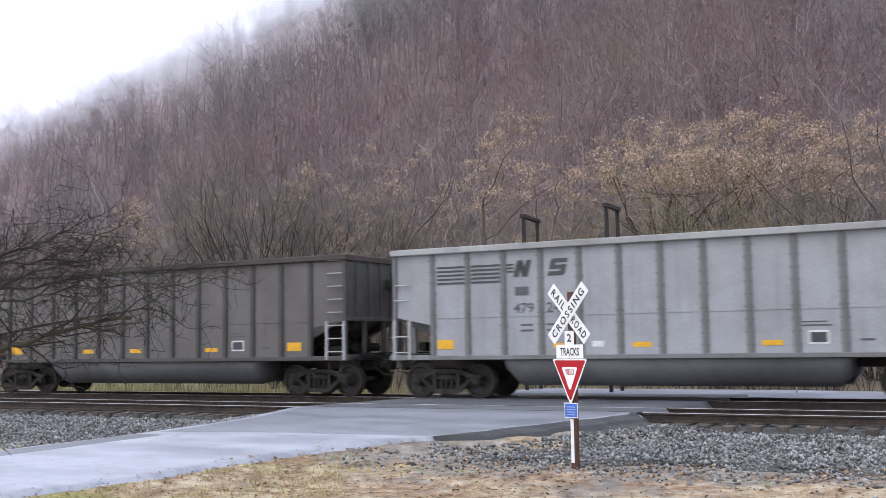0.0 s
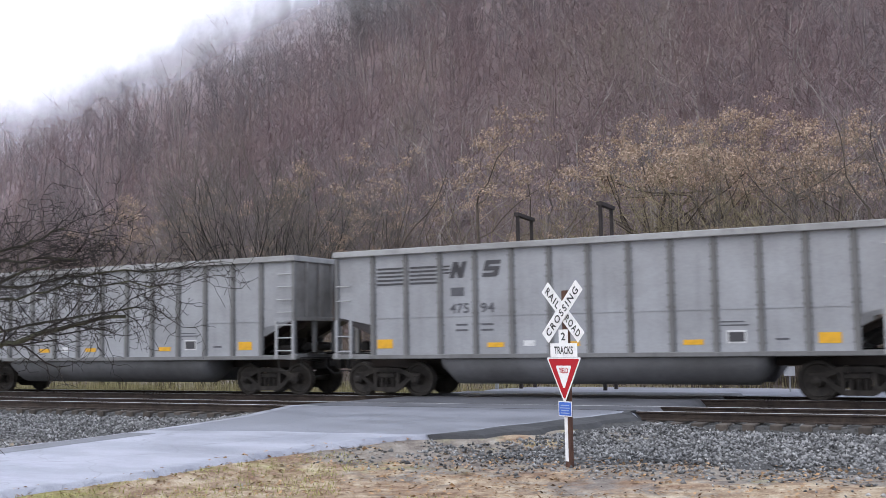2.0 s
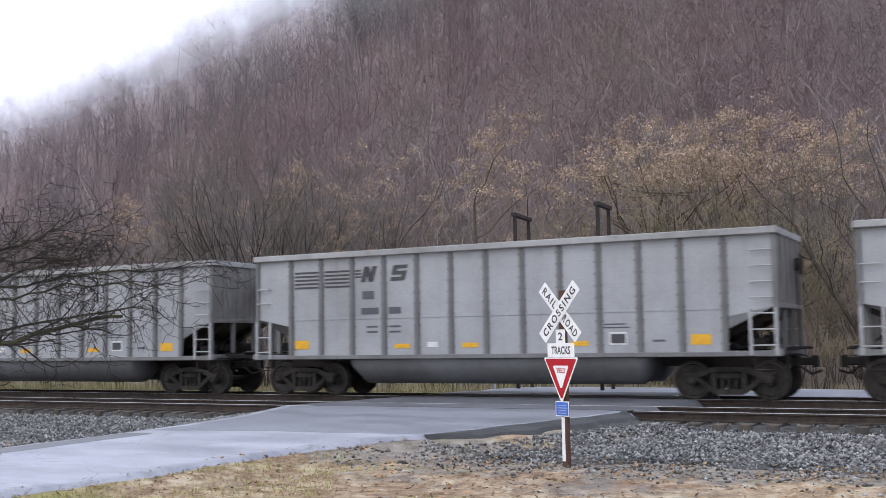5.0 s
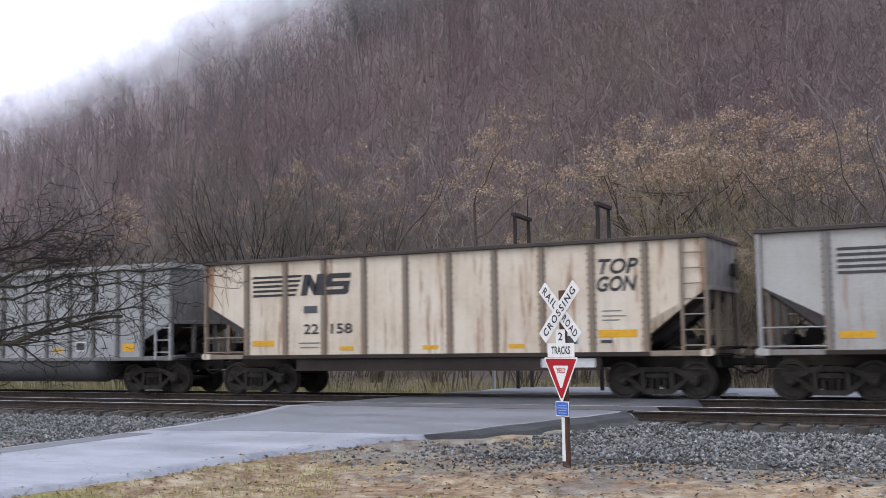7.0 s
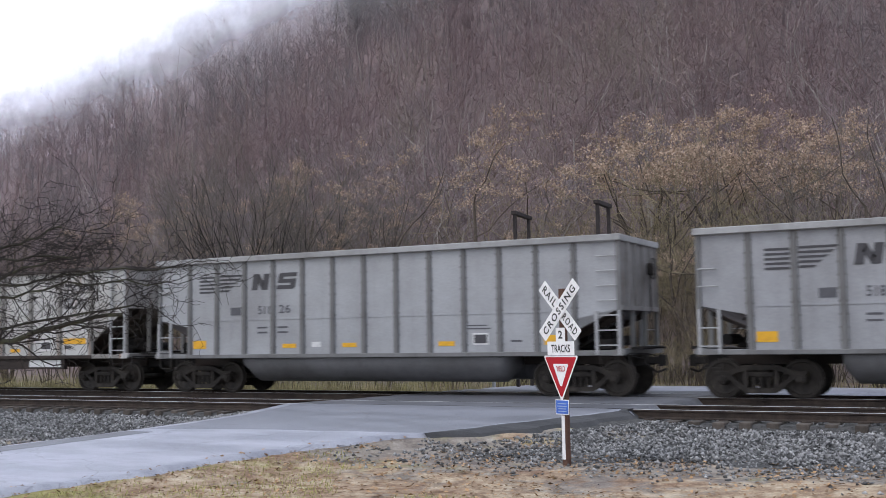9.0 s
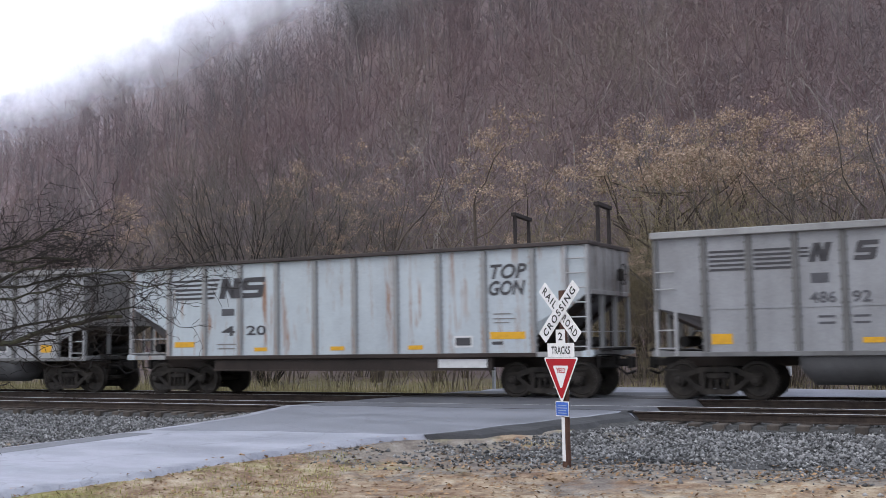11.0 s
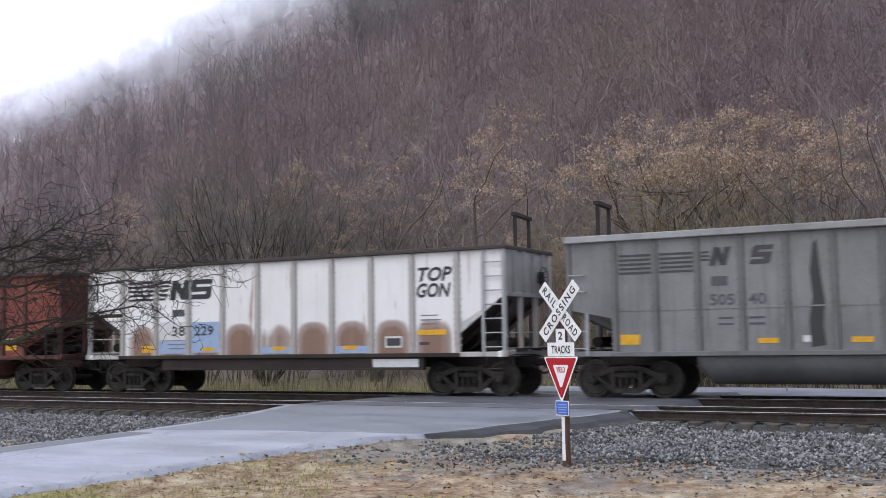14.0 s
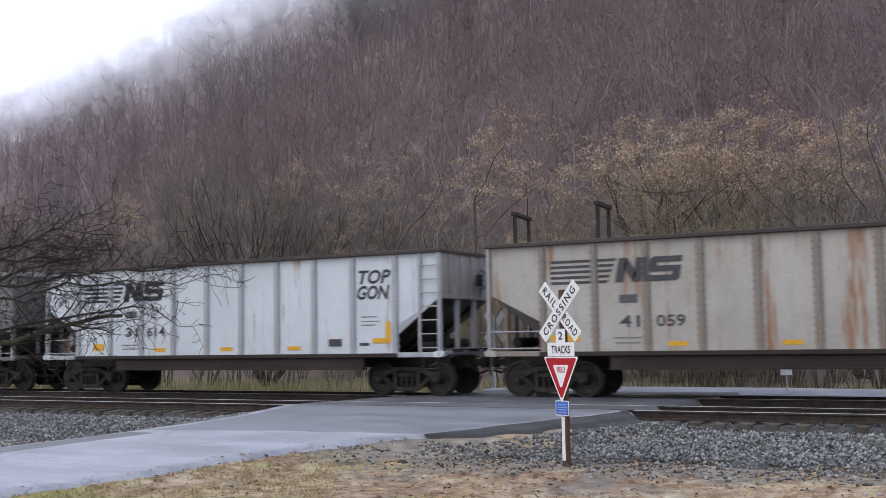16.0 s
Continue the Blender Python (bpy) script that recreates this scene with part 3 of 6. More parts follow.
def truck_mesh():
    g = Geo()
    for s in (-1, 1):
        y0, y1 = (s * 0.93, s * 1.03) if s > 0 else (s * 1.03, s * 0.93)
        for k in (-1, 1):
            g.prism([(k * 1.03, 0.50), (k * 0.98, 0.60), (k * 0.78, 0.63), (k * 0.40, 0.77), (0, 0.78), (0, 0.66), (k * 0.36, 0.66), (k * 0.74, 0.50)][::-k], y0, y1)
            g.prism([(k * 0.84, 0.54), (k * 0.70, 0.54), (k * 0.31, 0.25), (0, 0.25), (0, 0.13), (k * 0.32, 0.13), (k * 0.44, 0.19)][::-k], y0, y1)
            g.prism([(k * 0.40, 0.24), (k * 0.40, 0.68), (k * 0.29, 0.68), (k * 0.29, 0.24)][::-k], y0, y1)
            # bearing housing
            g.lathe([(s * 0.90, 0.0), (s * 0.90, 0.135), (s * 1.045, 0.135), (s * 1.045, 0.0)], 12, k * 0.889, WHEEL_R)
            g.box(k * 0.889 - 0.16, k * 0.889 + 0.16, y0, y1, 0.56, 0.64, 0.015)
        for k in (-0.16, 0, 0.16):
            for z in (0.27, 0.33, 0.39, 0.45):
                g.lathe([(s * 0.98 - 0.07, 0.0), (s * 0.98 - 0.07, 0.02), (s * 0.98 + 0.07, 0.02), (s * 0.98 + 0.07, 0.0)], 6, k, z)
            g.tube((k, s * 0.98, 0.25), (k, s * 0.98, 0.5), 0.055, n=8)
        g.box(-0.27, 0.27, y0 - 0.01, y1 + 0.01, 0.50, 0.62, 0.02)
    g.box(-0.2, 0.2, -0.95, 0.95, 0.52, 0.74, 0.03)
    for k in (-1, 1):
        g.box(k * 0.36 - 0.05, k * 0.36 + 0.05, -0.85, 0.85, 0.28, 0.40, 0.02)
        for s in (-1, 1):
            g.box(k * 0.405 - 0.02, k * 0.405 + 0.02, s * 0.76 - 0.09, s * 0.76 + 0.09, 0.24, 0.56)
    return g.mesh("truck", M["truck"])


def post_mesh(k, mat):
    d = KINDS[k]
    w = 0.075 if k not in FLATS else 0.085
    g = Geo()
    zt = d["top"] - 0.13
    g.add([(-w, -SHEET_Y, d["sill"] + 0.1), (-w * 0.7, -HALF_W, d["sill"] + 0.1), (w * 0.7, -HALF_W, d["sill"] + 0.1), (w, -SHEET_Y, d["sill"] + 0.1),
           (-w, -SHEET_Y, zt), (-w * 0.7, -HALF_W + (0.03 if k not in FLATS else 0), zt), (w * 0.7, -HALF_W + (0.03 if k not in FLATS else 0), zt), (w, -SHEET_Y, zt)],
          [(0, 1, 5, 4), (1, 2, 6, 5), (2, 3, 7, 6), (0, 3, 2, 1), (4, 5, 6, 7), (0, 4, 7, 3)])
    # rivet or weld heads down both flanges
    n = 14 if k in FLATS else 9
    for i in range(n):
        z = d["sill"] + 0.3 + (zt - d["sill"] - 0.5) * i / (n - 1)
        for s in (-1, 1):
            g.box(s * w - 0.022, s * w + 0.022, -SHEET_Y - 0.022, -SHEET_Y, z - 0.025, z + 0.025)
    return g.mesh("post", mat)


def sheet_mesh(k, mat):
    d = KINDS[k]
    a, b, L = d["posts"][0], d["posts"][-1], d["L"] - 0.06
    s, t = d["sill"] + 0.05, d["top"] - 0.05
    return Geo().prism([(a, s), (b, s), (b, d["foot"]), (L, d["corner"]), (L, t), (-L, t), (-L, d["corner"]), (a, d["foot"])], -SHEET_Y, -SHEET_Y + 0.02).mesh("side_sheet", mat)


def body_parts(car, k, mats):
    """All the steelwork of one wagon above its trucks. mats: side paint, post paint, rim paint, under-frame paint, rung paint."""
    d = KINDS[k]
    L, top, sill, posts = d["L"], d["top"], d["sill"], d["posts"]
    side, post_paint, rim, under, rung = mats
    key = (k, side.name)
    half_turn = pose(0, 0, 0, 0, 0, 180)

    def put(name, make, mat, label="", at=None):
        return part(name, shared((key, name, mat.name), lambda: make().mesh(name, mat)), None, car, label, at)

    sheet = shared((key, "sheet"), lambda: sheet_mesh(k, side))
    post = shared((key, "post"), lambda: post_mesh(k, post_paint))
    for turn in (Matrix(), half_turn):
        part("side_sheet", sheet, None, car, at=turn)
        for x in posts:
            part("post", post, None, car, at=turn @ pose(x, 0, 0))

    def seam():
        g = Geo()
        for p, q in zip(posts, posts[1:]):
            g.box(p + 0.07, q - 0.07, -SHEET_Y - 0.014, -SHEET_Y, *((2.10, 2.135) if k in TUBS else (2.54, 2.575)))
        return g
    if k not in FLATS:
        for turn in (Matrix(), half_turn):
            put("seam_strip", seam, side, at=turn)

    def chord():
        g = Geo()
        for s in (-1, 1):
            g.box(-L, L, min(s * 1.44, s * (HALF_W + 0.05)), max(s * 1.44, s * (HALF_W + 0.05)), top - (0.16 if k in TUBS else 0.10), top, 0.015)
            g.box(min(s * (L - 0.1), s * L), max(s * (L - 0.1), s * L), -1.44, 1.44, top - (0.16 if k in TUBS else 0.10), top - 0.004, 0.012)
        return g
    put("top_chord", chord, rim, "flat steel rim round the open top")

    def end_sheet():
        g = Geo().box(L - 0.10, L - 0.075, -1.48, 1.48, d["corner"], top - 0.1)
        for y in (-0.95, -0.32, 0.32, 0.95):
            g.box(L - 0.075, L - 0.01, y - 0.05, y + 0.05, d["corner"], top - 0.1, 0.01)
        g.box(L - 0.075, L + 0.0, -1.48, 1.48, d["corner"] - 0.05, d["corner"] + 0.06, 0.01)
        return g

    def slope_sheet():
        run = 2.3 if k not in FLATS else 2.0
        g = Geo()
        lo = sill + 0.12
        g.add([(L - 0.1, -1.48, d["corner"]), (L - 0.1, 1.48, d["corner"]), (L - run, 1.48, lo), (L - run, -1.48, lo),
               (L - 0.1, -1.48, d["corner"] - 0.02), (L - 0.1, 1.48, d["corner"] - 0.02), (L - run, 1.48, lo - 0.02), (L - run, -1.48, lo - 0.02)],
              [(0, 1, 2, 3), (7, 6, 5, 4), (0, 4, 5, 1), (2, 6, 7, 3), (1, 5, 6, 2), (0, 3, 7, 4)])
        for y in (-0.8, 0.8):
            g.add([(L - 0.2, y - 0.03, d["corner"] - 0.05), (L - run, y - 0.03, lo - 0.02), (L - run, y - 0.03, sill), (L - 0.2, y - 0.03, d["corner"] - 0.22),
                   (L - 0.2, y + 0.03, d["corner"] - 0.05), (L - run, y + 0.03, lo - 0.02), (L - run, y + 0.03, sill), (L - 0.2, y + 0.03, d["corner"] - 0.22)],
                  [(0, 1, 2, 3), (7, 6, 5, 4), (0, 4, 5, 1), (1, 5, 6, 2), (2, 6, 7, 3), (3, 7, 4, 0)])
        return g

    def end_frame():
        """End sill, corner posts and struts over the truck."""
        g = Geo().box(L - 0.22, L - 0.02, -1.56, 1.56, sill, sill + 0.16, 0.015)
        for s in (-1, 1):
            g.box(posts[-1] + 0.08, L - 0.22, min(s * 1.46, s * 1.58), max(s * 1.46, s * 1.58), sill, sill + 0.13, 0.012)
            g.box(L - 0.14, L - 0.04, min(s * 1.46, s * 1.57), max(s * 1.46, s * 1.57), sill + 0.1, top - 0.1, 0.012)
            g.box(L - 0.16, L - 0.04, s * 0.5 - 0.05, s * 0.5 + 0.05, sill + 0.1, d["corner"], 0.01)
        return g

    def gear():
        """Brake reservoir, cylinder and levers under the slope sheet."""
        g = Geo()
        g.tube((L - 1.0, -0.75, sill + 0.42), (L - 1.0, 0.15, sill + 0.42), 0.2, n=14)
        g.tube((L - 0.55, -0.3, sill + 0.35), (L - 0.55, 0.9, sill + 0.35), 0.13, n=12)
        g.box(L - 0.8, L - 0.4, -1.2, -0.85, sill + 0.14, sill + 0.4, 0.03)
        g.tube((L - 0.1, -1.1, sill + 0.3), (L - 0.9, 0.4, sill + 0.85), 0.025, n=6)
        g.tube((L - 1.3, -1.0, sill + 0.2), (L - 0.5, -1.0, sill + 0.75), 0.025, n=6)
        g.box(L - 1.5, L - 0.1, -0.35, 0.35, sill + 0.02, sill + 0.14)
        return g

    def coupler():
        g = Geo().box(L - 0.9, L + 0.12, -0.2, 0.2, 0.72, sill, 0.03)
        g.box(L + 0.1, L + 0.46, -0.09, 0.09, 0.78, 0.96, 0.03)
        g.prism([(L + 0.42, 0.72), (L + 0.56, 0.74), (L + 0.56, 1.0), (L + 0.42, 1.02)], -0.17, 0.12)
        g.tube((L + 0.1, -0.3, 0.82), (L + 0.42, -0.24, 0.58), 0.03, n=7)
        g.tube((L + 0.42, -0.24, 0.58), (L + 0.62, -0.1, 0.66), 0.03, n=7)
        g.tube((L + 0.05, -1.5, sill + 0.02), (L + 0.05, -0.25, sill - 0.1), 0.017, n=6)
        return g
    for turn in (Matrix(), half_turn):
        put("end_sheet", end_sheet, END_PAINT[side.name], "dark streaked end sheet with stiffening ribs", turn)
        put("slope_sheet", slope_sheet, under, at=turn)
        put("end_frame", end_frame, post_paint, at=turn)
        put("brake_gear", gear, M["steel_dark"], "grimy brake cylinders and levers", turn)
        put("coupler", coupler, M["steel_dark"], "knuckle coupler with hanging air hose", turn)

    def platform():
        """Crossover step of open grating on two brackets."""
        g = Geo()
        for i in range(6):
            g.box(L + 0.0 + 0.05 * i, L + 0.02 + 0.05 * i, -0.95, 0.95, sill + 0.17, sill + 0.20)
        for y in (-0.95, 0, 0.95):
            g.box(L - 0.02, L + 0.29, y - 0.02, y + 0.02, sill + 0.13, sill + 0.17)
        return g

    def lever():
        """Uncoupling lever across the end, bent down at the side into a handle."""
        g = Geo().tube((L + 0.10, -1.45, sill + 0.05), (L + 0.10, 0.0, sill + 0.02), 0.018, n=6)
        g.tube((L + 0.10, -1.45, sill + 0.05), (L + 0.16, -1.55, sill - 0.28), 0.018, n=6)
        g.tube((L + 0.10, 0.0, sill + 0.02), (L + 0.32, 0.0, sill - 0.04), 0.018, n=6)
        return g

    def casting(e):
        """Rounded casting at the foot of one corner."""
        return Geo().prism([(e * (L - 0.26), sill + 0.0), (e * (L - 0.02), sill + 0.0), (e * (L + 0.04), sill + 0.04), (e * (L + 0.04), sill + 0.11), (e * (L - 0.02), sill + 0.17), (e * (L - 0.26), sill + 0.14)][::e], -1.60, -1.50)

    def stirrup(e):
        """Bent bar that hangs under the ladder as its lowest step."""
        g = Geo().tube((e * (L - 0.60), -1.57, sill + 0.02), (e * (L - 0.56), -1.57, sill - 0.30), 0.014, n=5)
        g.tube((e * (L - 0.56), -1.57, sill - 0.30), (e * (L - 0.18), -1.57, sill - 0.30), 0.014, n=5)
        return g.tube((e * (L - 0.18), -1.57, sill - 0.30), (e * (L - 0.14), -1.57, sill + 0.02), 0.014, n=5)
    for turn in (Matrix(), half_turn):
        put("crossover_platform", platform, M["steel_dark"], "", turn)
        put("uncoupling_lever", lever, M["steel_dark"], "", turn)
        for e in (-1, 1):
            part("corner_casting", shared((key, "casting", e), lambda: casting(e).mesh("corner_casting", side if k in FLATS else post_paint)), None, car, at=turn)
            part("stirrup_step", shared((k, "stirrup", e), lambda: stirrup(e).mesh("stirrup_step", M["truck"])), None, car, at=turn)

    def wheel_geo():
        """Hand brake wheel with five spokes, beside its gear housing."""
        g = Geo()
        x, z, r = L + 0.13, top - 0.75, 0.27
        ring = [(x, 0.62 + r * math.cos(a), z + r * math.sin(a)) for a in [math.pi * i / 8 for i in range(16)]]
        for p, q in zip(ring, ring[1:] + ring[:1]):
            g.tube(p, q, 0.018, n=5)
        for i in range(5):
            a = 1.2566 * i
            g.tube((x, 0.62, z), (x, 0.62 + r * math.cos(a), z + r * math.sin(a)), 0.012, n=4)
        g.box(L - 0.01, L + 0.11, 0.50, 0.74, z - 0.17, z + 0.15, 0.03)
        g.tube((L + 0.05, 0.62, z - 0.15), (L + 0.05, 0.62, sill + 0.2), 0.014, n=5)
        return g
    put("brake_wheel", wheel_geo, M["truck"], "spoked hand brake wheel on its gear housing")

    full = [sill + 0.25 + 0.36 * i for i in range(8) if sill + 0.25 + 0.36 * i < top - 0.1]
    low = [sill + 0.2, sill + 0.62]

    def bars(turn, x0, x1, zs, name, y=-1.58):
        """Rungs or grab irons, each a part."""
        me = shared((k, rung.name, name, round(x1 - x0, 3), y), lambda: Geo().tube((0, y, 0), (x1 - x0, y, 0), 0.017, n=6)
                    .tube((0, y, 0), (0, -1.49, 0), 0.014, n=5).tube((x1 - x0, y, 0), (x1 - x0, -1.49, 0), 0.014, n=5).mesh(name, rung))
        for z in zs:
            part(name, me, None, car, at=turn @ pose(x0, 0, z))

    def stiles(turn, xs, z1):
        me = shared((k, rung.name, "stile", z1), lambda: Geo().box(-0.035, 0.035, -1.605, -1.535, sill + 0.02, z1, 0.008).mesh("ladder_stile", rung))
        for x in xs:
            part("ladder_stile", me, None, car, at=turn @ pose(x, 0, 0))
    for turn in (Matrix(), half_turn):
        stiles(turn, (L - 0.66, L - 0.09), top - 0.1 if k in FLATS else d["corner"] - 0.05)
        bars(turn, L - 0.66, L - 0.09, full if k in FLATS else [z for z in full if z < d["corner"]], "rung")
        if k in FLATS:
            stiles(turn, (-L + 0.09,), top - 0.1)
            bars(turn, -L + 0.1, posts[0] - 0.05, low, "grab_iron")
        else:
            bars(turn, L - 0.62, L - 0.16, [z for z in full if z > d["corner"]], "grab_iron")
            stiles(turn, (-L + 0.09, -L + 0.55), d["corner"] - 0.08)
            bars(turn, -L + 0.09, -L + 0.55, low, "rung")
            bars(turn, -L + 0.1, -L + 0.5, (2.6, 3.0), "grab_iron")

    def sills():
        g = Geo()
        for s in (-1, 1):
            g.box(posts[0] - 0.1, posts[-1] + 0.1, min(s * 1.46, s * 1.6), max(s * 1.46, s * 1.6), sill, sill + 0.11, 0.012)
        return g
    put("side_sill", sills, post_paint if k in TUBS else under)

    def floor_geo():
        g = Geo().box(posts[0], posts[-1], -1.46, 1.46, sill + 0.06, sill + 0.1)
        g.box(-L + 0.4, L - 0.4, -0.28, 0.28, 0.78, sill + 0.05)
        return g
    put("floor_pan", floor_geo, under)
    if k in FLATS:
        def deep_sill():
            g = Geo()
            for s in (-1, 1):
                g.box(-4.2, 4.75, min(s * 1.38, s * 1.5), max(s * 1.38, s * 1.5), 0.74, sill - 0.002, 0.01)
                g.box(-4.2, 4.75, min(s * 1.34, s * 1.56), max(s * 1.34, s * 1.56), 0.71, 0.75)
            return g
        put("lower_sill", deep_sill, under)
    else:
        def tubs():
            g = Geo()
            for s in (-1, 1):
                arc = [(s * (0.82 + 0.68 * math.cos(a)), sill - 0.01 - 0.66 * math.sin(a)) for a in [math.pi * i / 14 for i in range(15)]]
                x0, x1 = (-4.10, 4.15) if k in TUBS else (-4.6, 4.5)
                rings = [(x0, 0.55), (x0 + 0.25, 1.0), (x1 - 0.25, 1.0), (x1, 0.55)]
                n = len(arc)
                verts = [(x, y, sill - 0.01 - (sill - 0.01 - z) * f) for x, f in rings for y, z in arc]
                g.add(verts, [(j * n + i, j * n + i + 1, (j + 1) * n + i + 1, (j + 1) * n + i) for j in range(3) for i in range(n - 1)]
                      + [tuple(range(n)), tuple(range(4 * n - 1, 3 * n - 1, -1))])
            return g
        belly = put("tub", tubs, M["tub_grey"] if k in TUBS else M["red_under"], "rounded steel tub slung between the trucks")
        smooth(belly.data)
        if k == "tub_red":
            put("stripe", lambda: Geo().box(-4.5, 4.3, -1.51, -1.49, 0.86, 1.04), M["tan_mark"], "pale worn stripe under the side")

    truck = shared("truck", truck_mesh)
    wheel = shared("wheelset", wheelset_mesh)
    for s in (-1, 1):
        tr = part("truck", truck, None, car, "two-axle cast steel truck", pose(s * d["truck"], 0, 0))
        for e in (-1, 1):
            w = part("wheelset", wheel, None, tr, at=pose(e * 0.889, 0, WHEEL_R))
            WHEELS.append(w)


WHEELS, CARS = [], []


# ---- markings on the wagons ----
MARK_Y = -SHEET_Y - 0.005


def flat_boxes(car, name, rects, mat, label=""):
    """Thin painted rectangles (x0, z0, x1, z1) on the near side."""
    for x0, z0, x1, z1 in rects:
        key = (name, mat.name, round(x1 - x0, 3), round(z1 - z0, 3))
        me = shared(key, lambda: Geo().box(0, x1 - x0, 0, 0.006, 0, z1 - z0).mesh(name, mat))
        part(name, me, None, car, label, pose(x0, MARK_Y - 0.003, z0))


def poly_mark(car, name, polys, mat, label="", at=None):
    g = Geo()
    for p in polys:
        g.prism(p, -0.004, 0.004)
    part(name, shared((name, mat.name, tuple(map(tuple, polys))), lambda: g.mesh(name, mat)), None, car, label, at or pose(0, MARK_Y - 0.003, 0))


def poly_marks(car, name, polys, mat):
    for p in polys:
        poly_mark(car, name, [p], mat)


def words(car, txt, x, z, size, mat, width=None, shear=0.0, bold=0.02):
    if not txt.strip():
        return
    me = shared(("txt", txt, size, mat.name, width), lambda: lettering(txt, size, mat, width, shear, bold))
    part("lettering", me, None, car, "", pose(x, MARK_Y - 0.004, z))


def zigzag(x, z, w, h, lean, bar):
    """A leaning emblem of two uprights and a slanting bar."""
    def at(u, v):
        return (x + u * w + v * lean, z + v * h)
    b = bar / w
    return [[at(0, 0), at(b, 0), at(b, 1), at(0, 1)], [at(1 - b, 0), at(1, 0), at(1, 1), at(1 - b, 1)],
            [at(b, 1), at(b * 0.7, 0.62), at(1 - b, 0), at(1 - b * 0.7, 0.38)]]


def snake(x, z, w, h, lean, bar):
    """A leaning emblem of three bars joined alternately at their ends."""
    def at(u, v):
        return (x + u * w + v * lean, z + v * h)
    t, b = 0.24, bar / w
    return [[at(0, 0), at(0.9, 0), at(1, 0.1), at(1, t), at(0, t)], [at(0, 0.38), at(1, 0.38), at(1, 0.38 + t), at(0, 0.38 + t)],
            [at(0, 1 - t), at(1, 1 - t), at(1, 1), at(0.1, 1), at(0, 0.9)],
            [at(1 - b, t), at(1, t), at(1, 0.38), at(1 - b, 0.38)], [at(0, 0.38 + t), at(b, 0.38 + t), at(b, 1 - t), at(0, 1 - t)]]


def stripes(x0, x1, z0, z1, n, cut=0.0):
    out = []
    step = (z1 - z0) / n
    for i in range(n):
        z = z0 + i * step
        e = x1 - cut * (1 - i / max(1, n - 1))
        out.append([(x0, z), (e, z), (e + cut * 0.15, z + step * 0.5), (x0, z + step * 0.5)])
    return out


